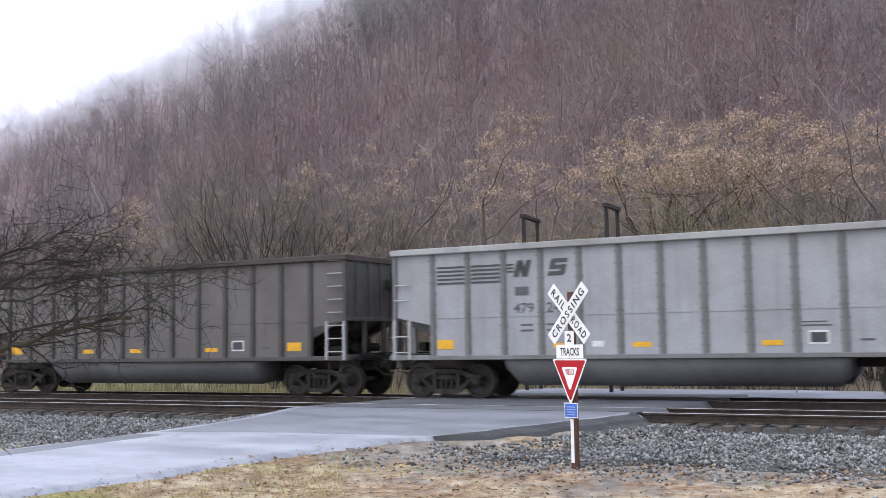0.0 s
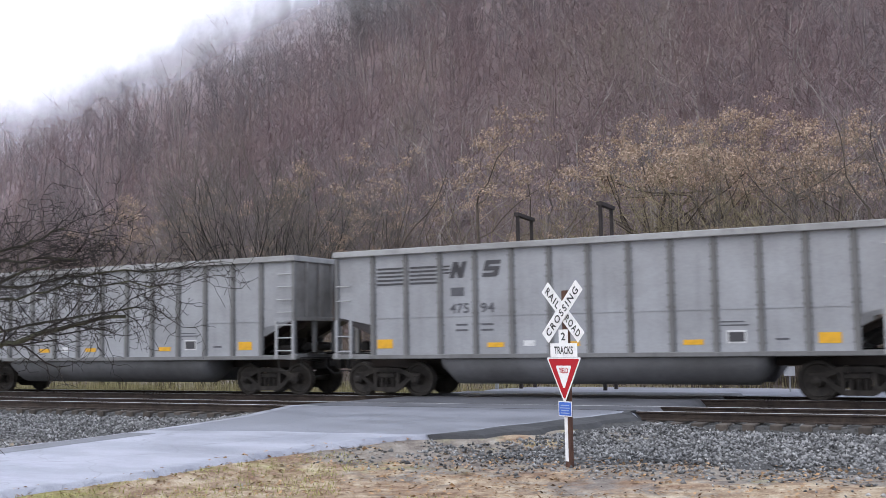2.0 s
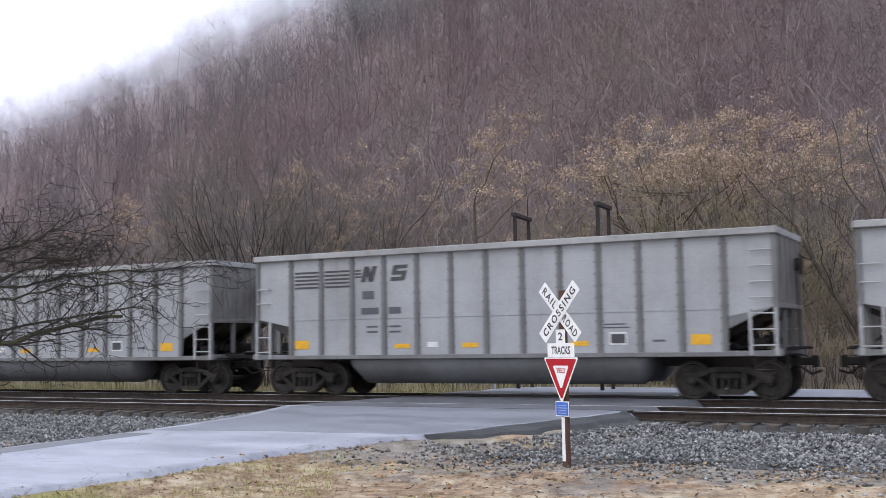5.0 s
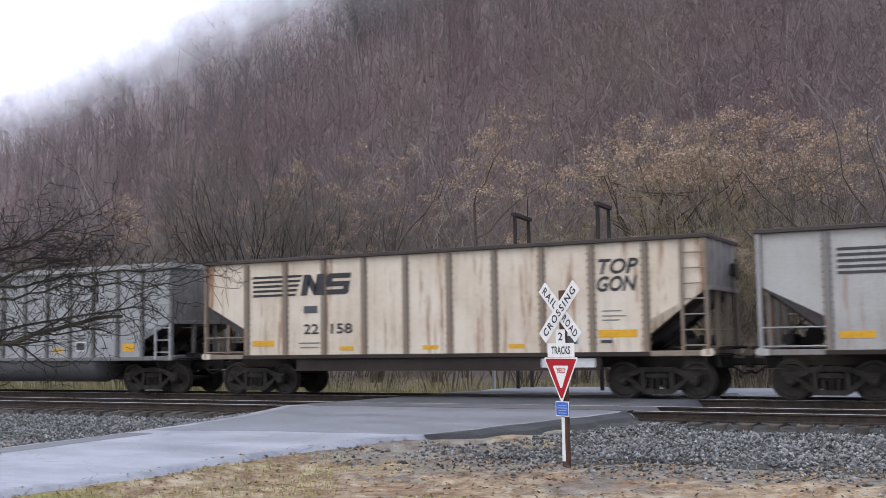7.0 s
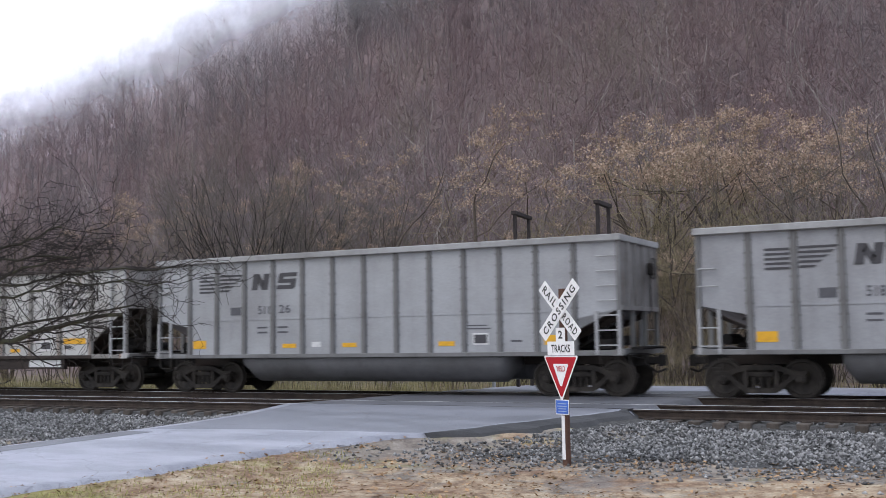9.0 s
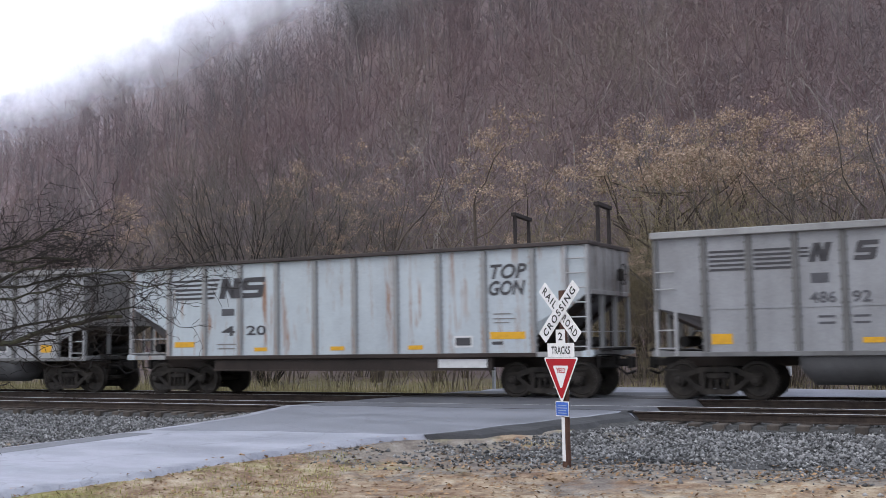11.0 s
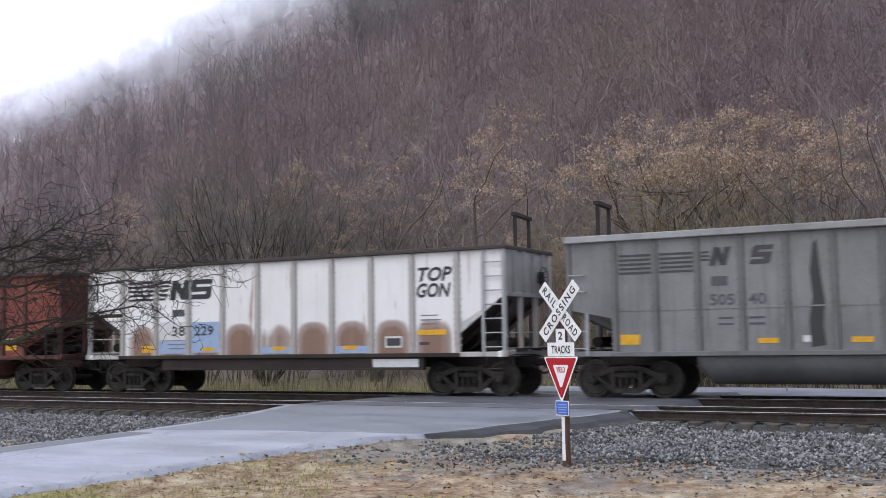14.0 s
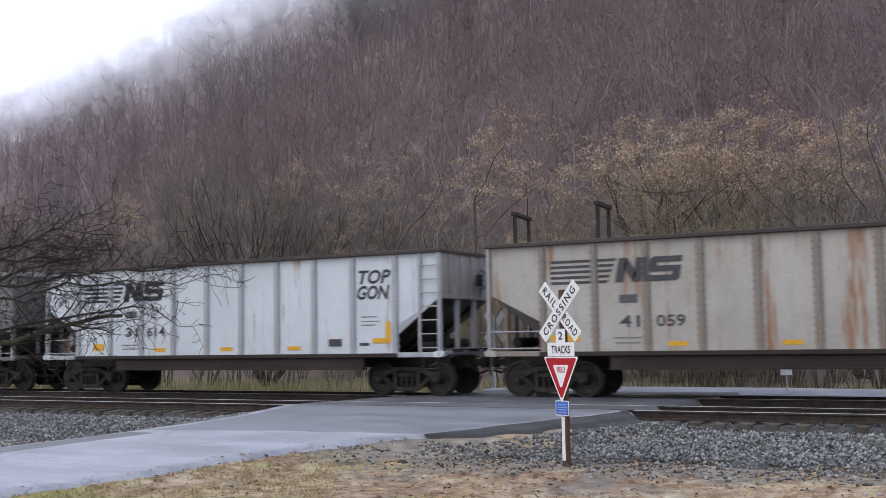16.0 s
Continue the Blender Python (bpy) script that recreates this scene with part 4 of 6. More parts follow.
def tub_marks(car, k, number, style, dark):
    """Number, emblem, reflectors and stencils of a grey wagon."""
    p = KINDS[k]["posts"]
    ink = M["black_faded"] if not dark else M["black_mark"]
    if style == "a":
        poly_marks(car, "emblem_stripe", stripes(p[0] + 0.13, p[1] - 0.09, 2.98, 3.50, 5) + stripes(p[1] + 0.12, p[2] - 0.09, 2.98, 3.50, 5), ink)
        poly_marks(car, "emblem_stripe", stripes(p[2] + 0.1, p[2] + 0.3, 3.22, 3.48, 3), ink)
        poly_mark(car, "emblem", zigzag(p[2] + 0.28, 3.10, 0.40, 0.42, 0.12, 0.15), ink)
        poly_mark(car, "emblem", snake(p[3] + 0.2, 3.10, 0.45, 0.42, 0.10, 0.15), ink)
        flat_boxes(car, "stencil_bar", [(p[2] + 0.32, 2.63, p[2] + 0.7, 2.85)], M["faded_mark"])
        if number:
            words(car, number[:-2], p[2] + 0.28, 2.18, 0.26, M["faded_mark"], 0.56)
            words(car, number[-2:], p[3] + 0.14, 2.18, 0.26, M["faded_mark"], 0.40)
        else:
            flat_boxes(car, "stencil_bar", [(p[2] + 0.28, 2.22, p[2] + 0.84, 2.40), (p[3] + 0.14, 2.22, p[3] + 0.52, 2.40)], M["faded_mark"])
    elif style == "b":
        poly_marks(car, "emblem_stripe", stripes(p[0] + 0.36, p[1] - 0.09, 2.92, 3.46, 5) + stripes(p[1] + 0.1, p[2] - 0.09, 2.94, 3.48, 5, 0.5), ink)
        poly_mark(car, "emblem", zigzag(p[2] + 0.25, 2.96, 0.56, 0.46, 0.08, 0.2), ink)
        poly_mark(car, "emblem", snake(p[3] + 0.12, 2.96, 0.62, 0.46, 0.10, 0.18), ink)
        flat_boxes(car, "stencil_bar", [(p[1] + 0.5, 2.26, p[1] + 0.88, 2.48)], M["faded_mark"])
        words(car, number[:-2], p[2] + 0.48, 2.26, 0.24, M["faded_mark"], 0.40)
        if number[-2:] != "  ":
            words(car, number[-2:], p[3] + 0.2, 2.28, 0.24, M["faded_mark"], 0.40)
    if style != "none":
        flat_boxes(car, "stencil_bar", [(p[2] + 0.45, 1.86, p[2] + 0.8, 1.91), (p[2] + 0.45, 1.72, p[2] + 0.8, 1.77), (p[3] + 0.15, 1.86, p[3] + 0.5, 1.91), (p[3] + 0.15, 1.72, p[3] + 0.5, 1.77)], M["faded_mark"])
        flat_boxes(car, "stencil_plate", [(p[4] + 0.3, 1.32, p[4] + 0.6, 1.46)], M["white_mark"])
    flat_boxes(car, "reflector", [(p[0] + 0.12, 1.30, p[0] + 0.60, 1.54), (p[11] + 0.2, 1.30, p[11] + 0.68, 1.54)], M["yellow"], "yellow reflective panel")
    flat_boxes(car, "reflector", [(p[3] + 0.32, 1.30, p[3] + 0.78, 1.42), (p[5] + 0.3, 1.30, p[5] + 0.76, 1.42), (p[8] + 0.25, 1.30, p[8] + 0.72, 1.42)], M["yellow"], "yellow reflective strip")
    flat_boxes(car, "notice_frame", [(p[9] + 0.24, 1.32, p[9] + 0.68, 1.62)], M["white_mark"])
    poly_mark(car, "notice", [[(p[9] + 0.28, 1.36), (p[9] + 0.64, 1.36), (p[9] + 0.64, 1.58), (p[9] + 0.28, 1.58)]], M["black_faded"], at=pose(0, MARK_Y - 0.009, 0))
    flat_boxes(car, "stencil_bar", [(p[9] + 0.1, 1.72, p[9] + 0.75, 1.75), (p[9] + 0.1, 1.80, p[9] + 0.65, 1.83), (p[10] + 0.3, 1.38, p[10] + 0.6, 1.43)], M["faded_mark"])


def flat_marks(car, k, number, old):
    """Emblem, big words, number and reflectors of a flat-bottomed wagon. old: 1 for faded paint."""
    p = KINDS[k]["posts"]
    ink = M["black_faded"] if old else M["black_mark"]
    poly_marks(car, "emblem_stripe", stripes(p[0] + 0.22, p[1] - 0.09, 2.80, 3.45, 5) + stripes(p[1] + 0.1, p[1] + 0.55, 2.80, 3.45, 5, 0.22), ink)
    poly_mark(car, "emblem", zigzag(p[1] + 0.52, 2.80, 0.66, 0.58, 0.12, 0.22), ink)
    poly_mark(car, "emblem", snake(p[2] + 0.02, 2.80, 0.78, 0.58, 0.10, 0.2), ink)
    poly_mark(car, "emblem", [[(p[2] - 0.05, z), (p[2] + 0.055, z), (p[2] + 0.055, z + h), (p[2] - 0.05, z + h)] for z, h in ((2.80, 0.58),)], ink, at=pose(0, -HALF_W - 0.005, 0))
    flat_boxes(car, "stencil_bar", [(p[1] + 0.62, 2.30, p[1] + 1.08, 2.50)], M["faded_mark"])
    words(car, number[:2], p[1] + 0.62, 1.72, 0.28, ink, 0.5)
    words(car, number[2:], p[2] + 0.22, 1.72, 0.28, ink, 0.70)
    words(car, "TOP", p[8] + 0.18, 3.02, 0.38, ink, 1.02, 0.25, 0.03)
    words(car, "GON", p[8] + 0.14, 2.60, 0.38, ink, 1.02, 0.25, 0.03)
    flat_boxes(car, "stencil_bar", [(p[1] + 0.45, 1.45, p[1] + 1.15, 1.49), (p[1] + 0.5, 1.33, p[1] + 1.1, 1.37), (p[8] + 0.25, 2.12, p[8] + 0.75, 2.15), (p[8] + 0.25, 2.0, p[8] + 0.85, 2.03), (p[8] + 0.25, 1.9, p[8] + 0.7, 1.93)], M["faint_mark"])
    ends = [(p[0] + 0.2, 1.40, p[0] + 0.95, 1.56), (p[8] + 0.15, 1.50, p[8] + 1.12, 1.68)]
    if number == "31614":
        ends = [(p[0] + 0.62, 1.30, p[0] + 1.06, 1.52), (p[8] + 0.62, 1.42, p[8] + 1.18, 1.56), (p[8] + 1.02, 1.565, p[8] + 1.18, 2.0)]
    elif number == "38229":
        ends = [(p[0] + 0.78, 1.24, p[0] + 1.24, 1.44), (p[8] + 0.15, 1.62, p[8] + 1.0, 1.76)]
    flat_boxes(car, "reflector", ends, M["yellow"], "yellow reflective panel")
    flat_boxes(car, "reflector", [(p[2] + 0.5, 1.26, p[2] + 0.95, 1.37), (p[4] + 0.5, 1.26, p[4] + 0.95, 1.37), (p[6] + 0.35, 1.26, p[6] + 0.8, 1.37)], M["yellow"], "yellow reflective strip")
    flat_boxes(car, "notice_frame", [(p[7] + 0.42, 1.30, p[7] + 0.95, 1.60)], M["white_mark"])
    poly_mark(car, "notice", [[(p[7] + 0.47, 1.35), (p[7] + 0.9, 1.35), (p[7] + 0.9, 1.55), (p[7] + 0.47, 1.55)]], M["black_faded"], at=pose(0, MARK_Y - 0.009, 0))
    flat_boxes(car, "stencil_bar", [(p[8] + 0.2, 1.36, p[8] + 0.5, 1.44)], M["black_faded"])


def red_marks(car):
    p = KINDS["tub_red"]["posts"]
    ink = M["cream_mark"]
    ring = []
    cx, cz = -6.78, 3.10
    for i in range(9):
        a, b = math.radians(180 - 22 * i), math.radians(180 - 22 * (i + 1))
        for r0, r1 in ((0.30, 0.42), (0.13, 0.23)):
            ring.append([(cx + r0 * math.cos(a), cz + r0 * math.sin(a)), (cx + r0 * math.cos(b), cz + r0 * math.sin(b)), (cx + r1 * math.cos(b), cz + r1 * math.sin(b)), (cx + r1 * math.cos(a), cz + r1 * math.sin(a))])
    bars = [[(-7.42, 2.92), (-6.64, 2.92), (-6.64, 3.04), (-7.42, 3.04)], [(-7.42, 2.74), (-6.75, 2.74), (-6.75, 2.86), (-7.42, 2.86)], [(-7.38, 3.58), (-6.5, 3.60), (-6.5, 3.68), (-7.38, 3.66)]]
    poly_mark(car, "emblem", ring + bars, ink)
    flat_boxes(car, "stencil_bar", [(p[1] + 0.22, 2.62, p[1] + 0.42, 2.86), (p[1] + 0.48, 2.62, p[1] + 0.70, 2.86), (p[1] + 0.42, 2.94, p[1] + 0.5, 3.0)], ink)
    for txt, x in (("50", p[0] + 0.22), ("76", p[1] + 0.22), ("56", p[2] + 0.22)):
        words(car, txt, x, 2.06, 0.30, ink, 0.58, 0, 0.04)
    flat_boxes(car, "stencil_bar", [(p[0] + 0.25, 1.70, p[0] + 0.8, 1.73), (p[1] + 0.3, 1.54, p[1] + 0.7, 1.57), (p[1] + 0.3, 1.42, p[1] + 0.65, 1.45), (p[2] + 0.3, 1.54, p[2] + 0.8, 1.57), (p[2] + 0.35, 1.42, p[2] + 0.8, 1.45),
                                    (p[11] + 0.12, 1.72, p[11] + 0.65, 1.75), (p[11] + 0.12, 1.64, p[11] + 0.6, 1.67), (p[10] + 0.15, 1.56, p[10] + 0.7, 1.62)], ink)
    flat_boxes(car, "reflector", [(p[0] + 0.18, 1.22, p[0] + 0.74, 1.44), (p[3] + 0.3, 1.22, p[3] + 0.75, 1.32), (p[6] + 0.25, 1.18, p[6] + 0.7, 1.28), (p[9] + 0.28, 1.17, p[9] + 0.72, 1.24), (p[11] + 0.12, 1.36, p[11] + 0.62, 1.56)], M["yellow"], "yellow reflective panel")
    flat_boxes(car, "stencil_plate", [(p[6] + 0.25, 1.32, p[6] + 0.7, 1.66), (p[6] + 0.12, 3.10, p[6] + 0.9, 3.58)], M["tan_mark"], "faded cream notice panel")
    flat_boxes(car, "notice_frame", [(p[9] + 0.22, 1.28, p[9] + 0.78, 1.58)], M["white_mark"])
    poly_mark(car, "notice", [[(p[9] + 0.27, 1.33), (p[9] + 0.73, 1.33), (p[9] + 0.73, 1.53), (p[9] + 0.27, 1.53)]], M["black_mark"], at=pose(0, MARK_Y - 0.009, 0))


# gaps between wagons along the track at 7 s, in metres, and the speed of the train
GAPS = (-150.0, -133.83, -117.7, -101.59, -85.5, -69.5, -53.7, -37.6, -21.53, -5.57, 10.45, 26.5, 43.0, 59.43, 75.71, 92.17, 108.0, 123.7, 139.8, 155.9)
SPEED = 16.903
# how far each wagon stands from the middle between its two gaps
SHIFTS = (0, -0.05, -0.06, -0.12, -0.18, -0.15, 0, 0.10, 0, -0.07, -0.17, -0.12, -0.05, -0.05, 0.0, -0.20, 0.10, 0.09, -0.10)

G1, G2 = (0.368, 0.376, 0.40), (0.262, 0.262, 0.272)
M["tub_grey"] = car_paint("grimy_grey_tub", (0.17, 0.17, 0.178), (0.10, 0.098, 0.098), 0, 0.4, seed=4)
M["soot"] = plain("black_grime", (0.060, 0.058, 0.060), 0.9)
M["red_under"] = car_paint("dull_oxide_red_under", (0.13, 0.045, 0.035), (0.07, 0.035, 0.03), 0, 0.4, seed=5)
GREYS = [(car_paint("grey_wagon_paint", G1, G2, 0, 0.30, seed=1.0), "grey"),
         (car_paint("light_grey_wagon_paint", (0.40, 0.41, 0.43), (0.29, 0.29, 0.30), 0, 0.25, seed=7.0), "light grey"),
         (car_paint("dark_grey_wagon_paint", (0.26, 0.26, 0.262), (0.17, 0.168, 0.168), 0, 0.75, seed=13.0), "dark grey"),
         (car_paint("brownish_grey_wagon_paint", (0.145, 0.132, 0.128), (0.10, 0.09, 0.087), 0, 0.35, seed=19.0), "brownish dark grey")]
GREY_POST = car_paint("grey_wagon_post_paint", (0.21, 0.21, 0.212), (0.12, 0.115, 0.112), 0, 0.5, seed=2)
GREY_POST_DARK = car_paint("dark_wagon_post_paint", (0.085, 0.078, 0.075), (0.06, 0.055, 0.052), 0, 0.5, seed=2)
GREY_RIM = car_paint("pale_grey_rim_paint", (0.40, 0.40, 0.405), (0.22, 0.215, 0.21), 0, 0.4, seed=6)
RIM_DARK = car_paint("dark_rusty_rim_paint", (0.075, 0.058, 0.055), (0.045, 0.036, 0.034), 0, 0.4, seed=8)
UNDER = car_paint("dark_underframe_paint", (0.040, 0.026, 0.021), (0.018, 0.014, 0.012), 0, 0.5, seed=9)
RUNG_PALE = plain("pale_rung_paint", (0.42, 0.42, 0.43), 0.5)
CREAMS = {
    "cream": car_paint("rust_stained_cream_paint", (0.80, 0.71, 0.60), (0.62, 0.50, 0.38), 0.60, 0.35, seed=31),
    "pale": car_paint("chalky_grey_white_paint", (0.52, 0.515, 0.505), (0.40, 0.385, 0.365), 0.15, 0.30, seed=37),
    "blue": car_paint("rust_streaked_pale_blue_paint", (0.54, 0.60, 0.64), (0.42, 0.455, 0.49), 0.60, 0.22, seed=43),
    "white": car_paint("white_paint_with_rust_patches", (0.90, 0.885, 0.885), (0.82, 0.795, 0.785), 0.10, 0.18, 0.9, seed=49),
    "fresh": car_paint("bluish_white_wagon_paint", (0.68, 0.72, 0.77), (0.56, 0.59, 0.63), 0.06, 0.20, seed=55),
    "rusty": car_paint("rust_streaked_grey_cream_paint", (0.50, 0.475, 0.44), (0.36, 0.33, 0.29), 0.65, 0.30, seed=61),
}
# white and fresh posts: body-coloured steel, rivets and shadow averaged into a darker base
CREAM_POST = {k: car_paint(k + "_post_paint", tuple(c * f for c in v), tuple(c * f * 0.55 for c in v), 0.45, 0.6, seed=70)
              for k, v, f in (("cream", (0.42, 0.34, 0.27), 0.75), ("pale", (0.38, 0.36, 0.34), 0.75), ("blue", (0.42, 0.42, 0.42), 0.9), ("white", (0.56, 0.53, 0.50), 1.0), ("fresh", (0.50, 0.52, 0.55), 1.0), ("rusty", (0.36, 0.32, 0.28), 0.85))}
RED = car_paint("oxide_red_wagon_paint", (0.255, 0.066, 0.043), (0.165, 0.053, 0.040), 0, 0.45, seed=81)
RED_POST = car_paint("oxide_red_post_paint", (0.12, 0.042, 0.034), (0.07, 0.032, 0.028), 0, 0.5, seed=83)

# wagon ends: a darker base than the sides, heavier streaks and some rust
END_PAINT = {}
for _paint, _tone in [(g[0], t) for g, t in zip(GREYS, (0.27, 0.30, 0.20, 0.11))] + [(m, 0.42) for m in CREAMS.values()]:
    END_PAINT[_paint.name] = car_paint("dark_streaked_" + _paint.name, (_tone, _tone * 0.97, _tone * 0.96), (_tone * 0.45, _tone * 0.40, _tone * 0.36), 0.25, 0.8, seed=90)
END_PAINT[RED.name] = car_paint("dark_streaked_oxide_red_paint", (0.17, 0.050, 0.036), (0.05, 0.028, 0.024), 0, 0.9, seed=91)

# kind, number, paint, marking style
TRAIN = [("tub", "", 3, "none"), ("tub_long", "47924", 0, "a"), ("tub_long", "47829", 0, "a"), ("tub_long", "47594", 0, "a"), ("tub", "48585", 0, "a"), ("tub", "49586", 0, "a"),
         ("tub", "", 1, "a"), ("tub", "", 1, "a"), ("flat", "22158", "cream", 0), ("flat", "  179", "pale", 1), ("tub", "51126", 1, "b"), ("tub", "518  ", 0, "b"),
         ("flat", "4 20", "blue", 1), ("tub_long", "48692", 0, "a"), ("tub_red", "", 0, ""), ("flat_short", "38229", "white", 0), ("tub", "50540", 2, "a"), ("flat_short", "31614", "fresh", 0), ("flat", "41059", "rusty", 1)]


def build_train():
    for i, (k, number, paint, style) in enumerate(TRAIN):
        x = (GAPS[i] + GAPS[i + 1]) / 2 + SHIFTS[i] + SPEED * 7
        if k in TUBS:
            dark = paint == 3
            label = GREYS[paint][1] + " steel tub-bottomed coal wagon with ribbed sides"
            mats = (GREYS[paint][0], GREY_POST_DARK if dark else GREY_POST, RIM_DARK if dark else GREY_RIM, UNDER, RUNG_PALE)
        elif k in FLATS:
            names = {"cream": "rust-stained cream", "pale": "chalky off-white", "blue": "rust-streaked pale blue", "white": "white rust-patched", "fresh": "clean bluish-white", "rusty": "rust-streaked grey-cream"}
            label = names[paint] + " steel coal gondola with riveted posts"
            mats = (CREAMS[paint], CREAM_POST[paint], RIM_DARK, UNDER, RUNG_PALE if paint != "cream" else CREAM_POST[paint])
        else:
            label = "oxide-red steel coal wagon with cream lettering"
            mats = (RED, RED_POST, RED_POST, M["red_under"], M["steel_dark"])
        car = thing("coal_wagon", label, "railway wagon", group="coal train", at=pose(x, TRAIN_Y, 0))
        body_parts(car, k, mats)
        if k in TUBS:
            tub_marks(car, k, number, style, paint == 3)
            if number == "50540":
                p = KINDS[k]["posts"]
                for sx, top, w in ((p[4] + 0.62, 3.60, 0.42), (p[11] + 0.22, 3.5, 0.16)):
                    rag = [(sx - w * 0.35, 1.2), (sx + w * 0.4, 1.25), (sx + w * 0.28, 1.7), (sx + w * 0.42, 2.2), (sx + w * 0.25, 2.8), (sx + w * 0.1, top), (sx - w * 0.08, top - 0.1), (sx - w * 0.3, 2.9), (sx - w * 0.2, 2.3), (sx - w * 0.42, 1.8)]
                    poly_mark(car, "soot_streak", [rag], M["soot"], "black soot streak down the side")
        elif k in FLATS:
            flat_marks(car, k, number, style)
            if paint == "white":
                p = KINDS[k]["posts"]
                part("paint_patch", Geo().box(p[1] + 0.12, p[2] - 0.1, 0, 0.004, 1.6, 2.14), M["white_mark"], car, "white repainted patch", pose(0, MARK_Y + 0.002, 0))
                for r in ((p[2] + 0.1, 1.22, p[3] - 0.1, 2.12), (p[1] + 0.12, 1.2, p[2] - 0.1, 1.58), (p[6] + 0.1, 1.16, p[7] - 0.1, 1.36), (p[4] + 0.1, 1.18, p[5] - 0.1, 1.36)):
                    g = Geo().box(r[0], r[2], 0, 0.004, r[1], r[3])
                    part("paint_patch", g, M["blue_patch"], car, "pale blue repainted patch", pose(0, MARK_Y + 0.002, 0))
            if paint in ("white", "cream", "pale", "blue"):
                g = Geo().box(3.2, 4.6, -0.012, 0, 0.78, 1.0)
                part("sill_plate", g, M["white_mark"], car, "pale stencilled plate on the sill", pose(0, -1.505, 0))
        else:
            red_marks(car)
        CARS.append((car, x))


build_train()


# ---- signs and steel frames beside the crossing ----
def turned(x, z, a):
    c, s = math.cos(a), math.sin(a)
    return (x * c - z * s, x * s + z * c)


def crossbuck(name, label, at, front):
    """A crossing sign; its face looks along its own -y. front: with plates and words, else the bare back of one."""
    sign = thing(name, label, "road sign", at=at)
    g = Geo().box(-0.055, 0.055, -0.03, 0.05, -0.35, 2.76, 0.006)
    post = part("post", g, M["post_rust"] if front else M["sign_metal"], sign, "rusty steel post" if front else "")
    if front:
        part("reflective_strip", Geo().box(-0.052, 0.02, -0.036, -0.031, 0.06, 0.75), M["sign_white"], post, "white reflective strip")
    zc = 2.418
    for k, (a, y) in enumerate(((45, -0.075), (-45, -0.06))):
        r = math.radians(a)
        rim = [(-0.577, -0.112), (0.577, -0.112), (0.587, -0.10), (0.587, 0.10), (0.577, 0.112), (-0.577, 0.112), (-0.587, 0.10), (-0.587, -0.10)]
        blade = part("blade", Geo().prism([(turned(x, z, r)[0], zc + turned(x, z, r)[1]) for x, z in rim], y, y + 0.004), M["sign_white"] if front else M["sign_metal"], sign)
        if front:
            txts = [("CROSSING", -0.51, 1.02)] if k == 0 else [("RAIL", -0.52, 0.39), ("ROAD", 0.12, 0.41)]
            for txt, x0, w in txts:
                me = lettering(txt, 0.125, M["sign_black"], w, 0, 0.02, 0.3)
                for v in me.vertices:
                    x, z = turned(v.co.x + x0, v.co.z - 0.0625, r)
                    v.co = (x, 0, zc + z)
                part("lettering", me, None, blade, at=pose(0, y - 0.002, 0))
        bolt = Geo().tube((0, y - 0.012, zc), (0, y, zc), 0.014, n=6)
        part("bolt", bolt, M["sign_metal"], blade)
    if not front:
        return sign
    plate = part("plate", Geo().prism([(-0.315, 1.70), (0.315, 1.70), (0.315, 1.92), (0.108, 1.92), (0.108, 2.137), (-0.108, 2.137), (-0.108, 1.92), (-0.315, 1.92)], -0.060, -0.056), M["sign_white"], sign, "white plate for the number of tracks")
    for txt, x0, z0, h, w in (("2", -0.05, 1.965, 0.125, 0.10), ("TRACKS", -0.22, 1.745, 0.125, 0.44)):
        part("lettering", lettering(txt, h, M["sign_black"], w, 0, 0.02), None, plate, at=pose(x0, -0.062, z0))

    def tri(w, top, bot, c):
        return [(-c, bot), (c, bot), (w, top - c * 1.2), (w - c * 0.6, top), (-w + c * 0.6, top), (-w, top - c * 1.2)]
    give = part("yield_sign", Geo().prism(tri(0.393, 1.695, 0.998, 0.02), -0.066, -0.062), M["sign_white"], sign, "red and white triangular yield sign")
    part("red_border", Geo().prism(tri(0.356, 1.672, 1.048, 0.016), -0.069, -0.0665), M["sign_red"], give)
    part("white_centre", Geo().prism(tri(0.175, 1.565, 1.215, 0.02), -0.072, -0.0695), M["sign_white"], give)
    part("lettering", lettering("YIELD", 0.085, M["sign_red"], 0.21, 0, 0.02), None, give, at=pose(-0.105, -0.074, 1.445))
    blue = part("notice", Geo().prism([(-0.155, 0.765), (0.155, 0.765), (0.155, 1.002), (-0.155, 1.002)], -0.060, -0.056), M["sign_white"], sign, "small blue emergency notice")
    part("field", Geo().prism([(-0.14, 0.78), (0.14, 0.78), (0.14, 0.988), (-0.14, 0.988)], -0.0625, -0.0605), M["sign_blue"], blue)
    for z, w in ((0.93, 0.1), (0.89, 0.11), (0.85, 0.09), (0.81, 0.1)):
        part("writing_bar", Geo().box(-w, w, -0.0645, -0.063, z, z + 0.014), M["blue_patch"], blue)
    return sign


crossbuck("crossing_sign", "white crossed-blade railroad crossing sign with yield sign on a rusty post", pose(-6.33, 16.24, -0.50, 0, -0.25, -26.4), True)
crossbuck("crossing_sign", "bare aluminium back of a crossed-blade crossing sign", pose(-14.25, 30.6, -0.55, 0, 0, 158), False)


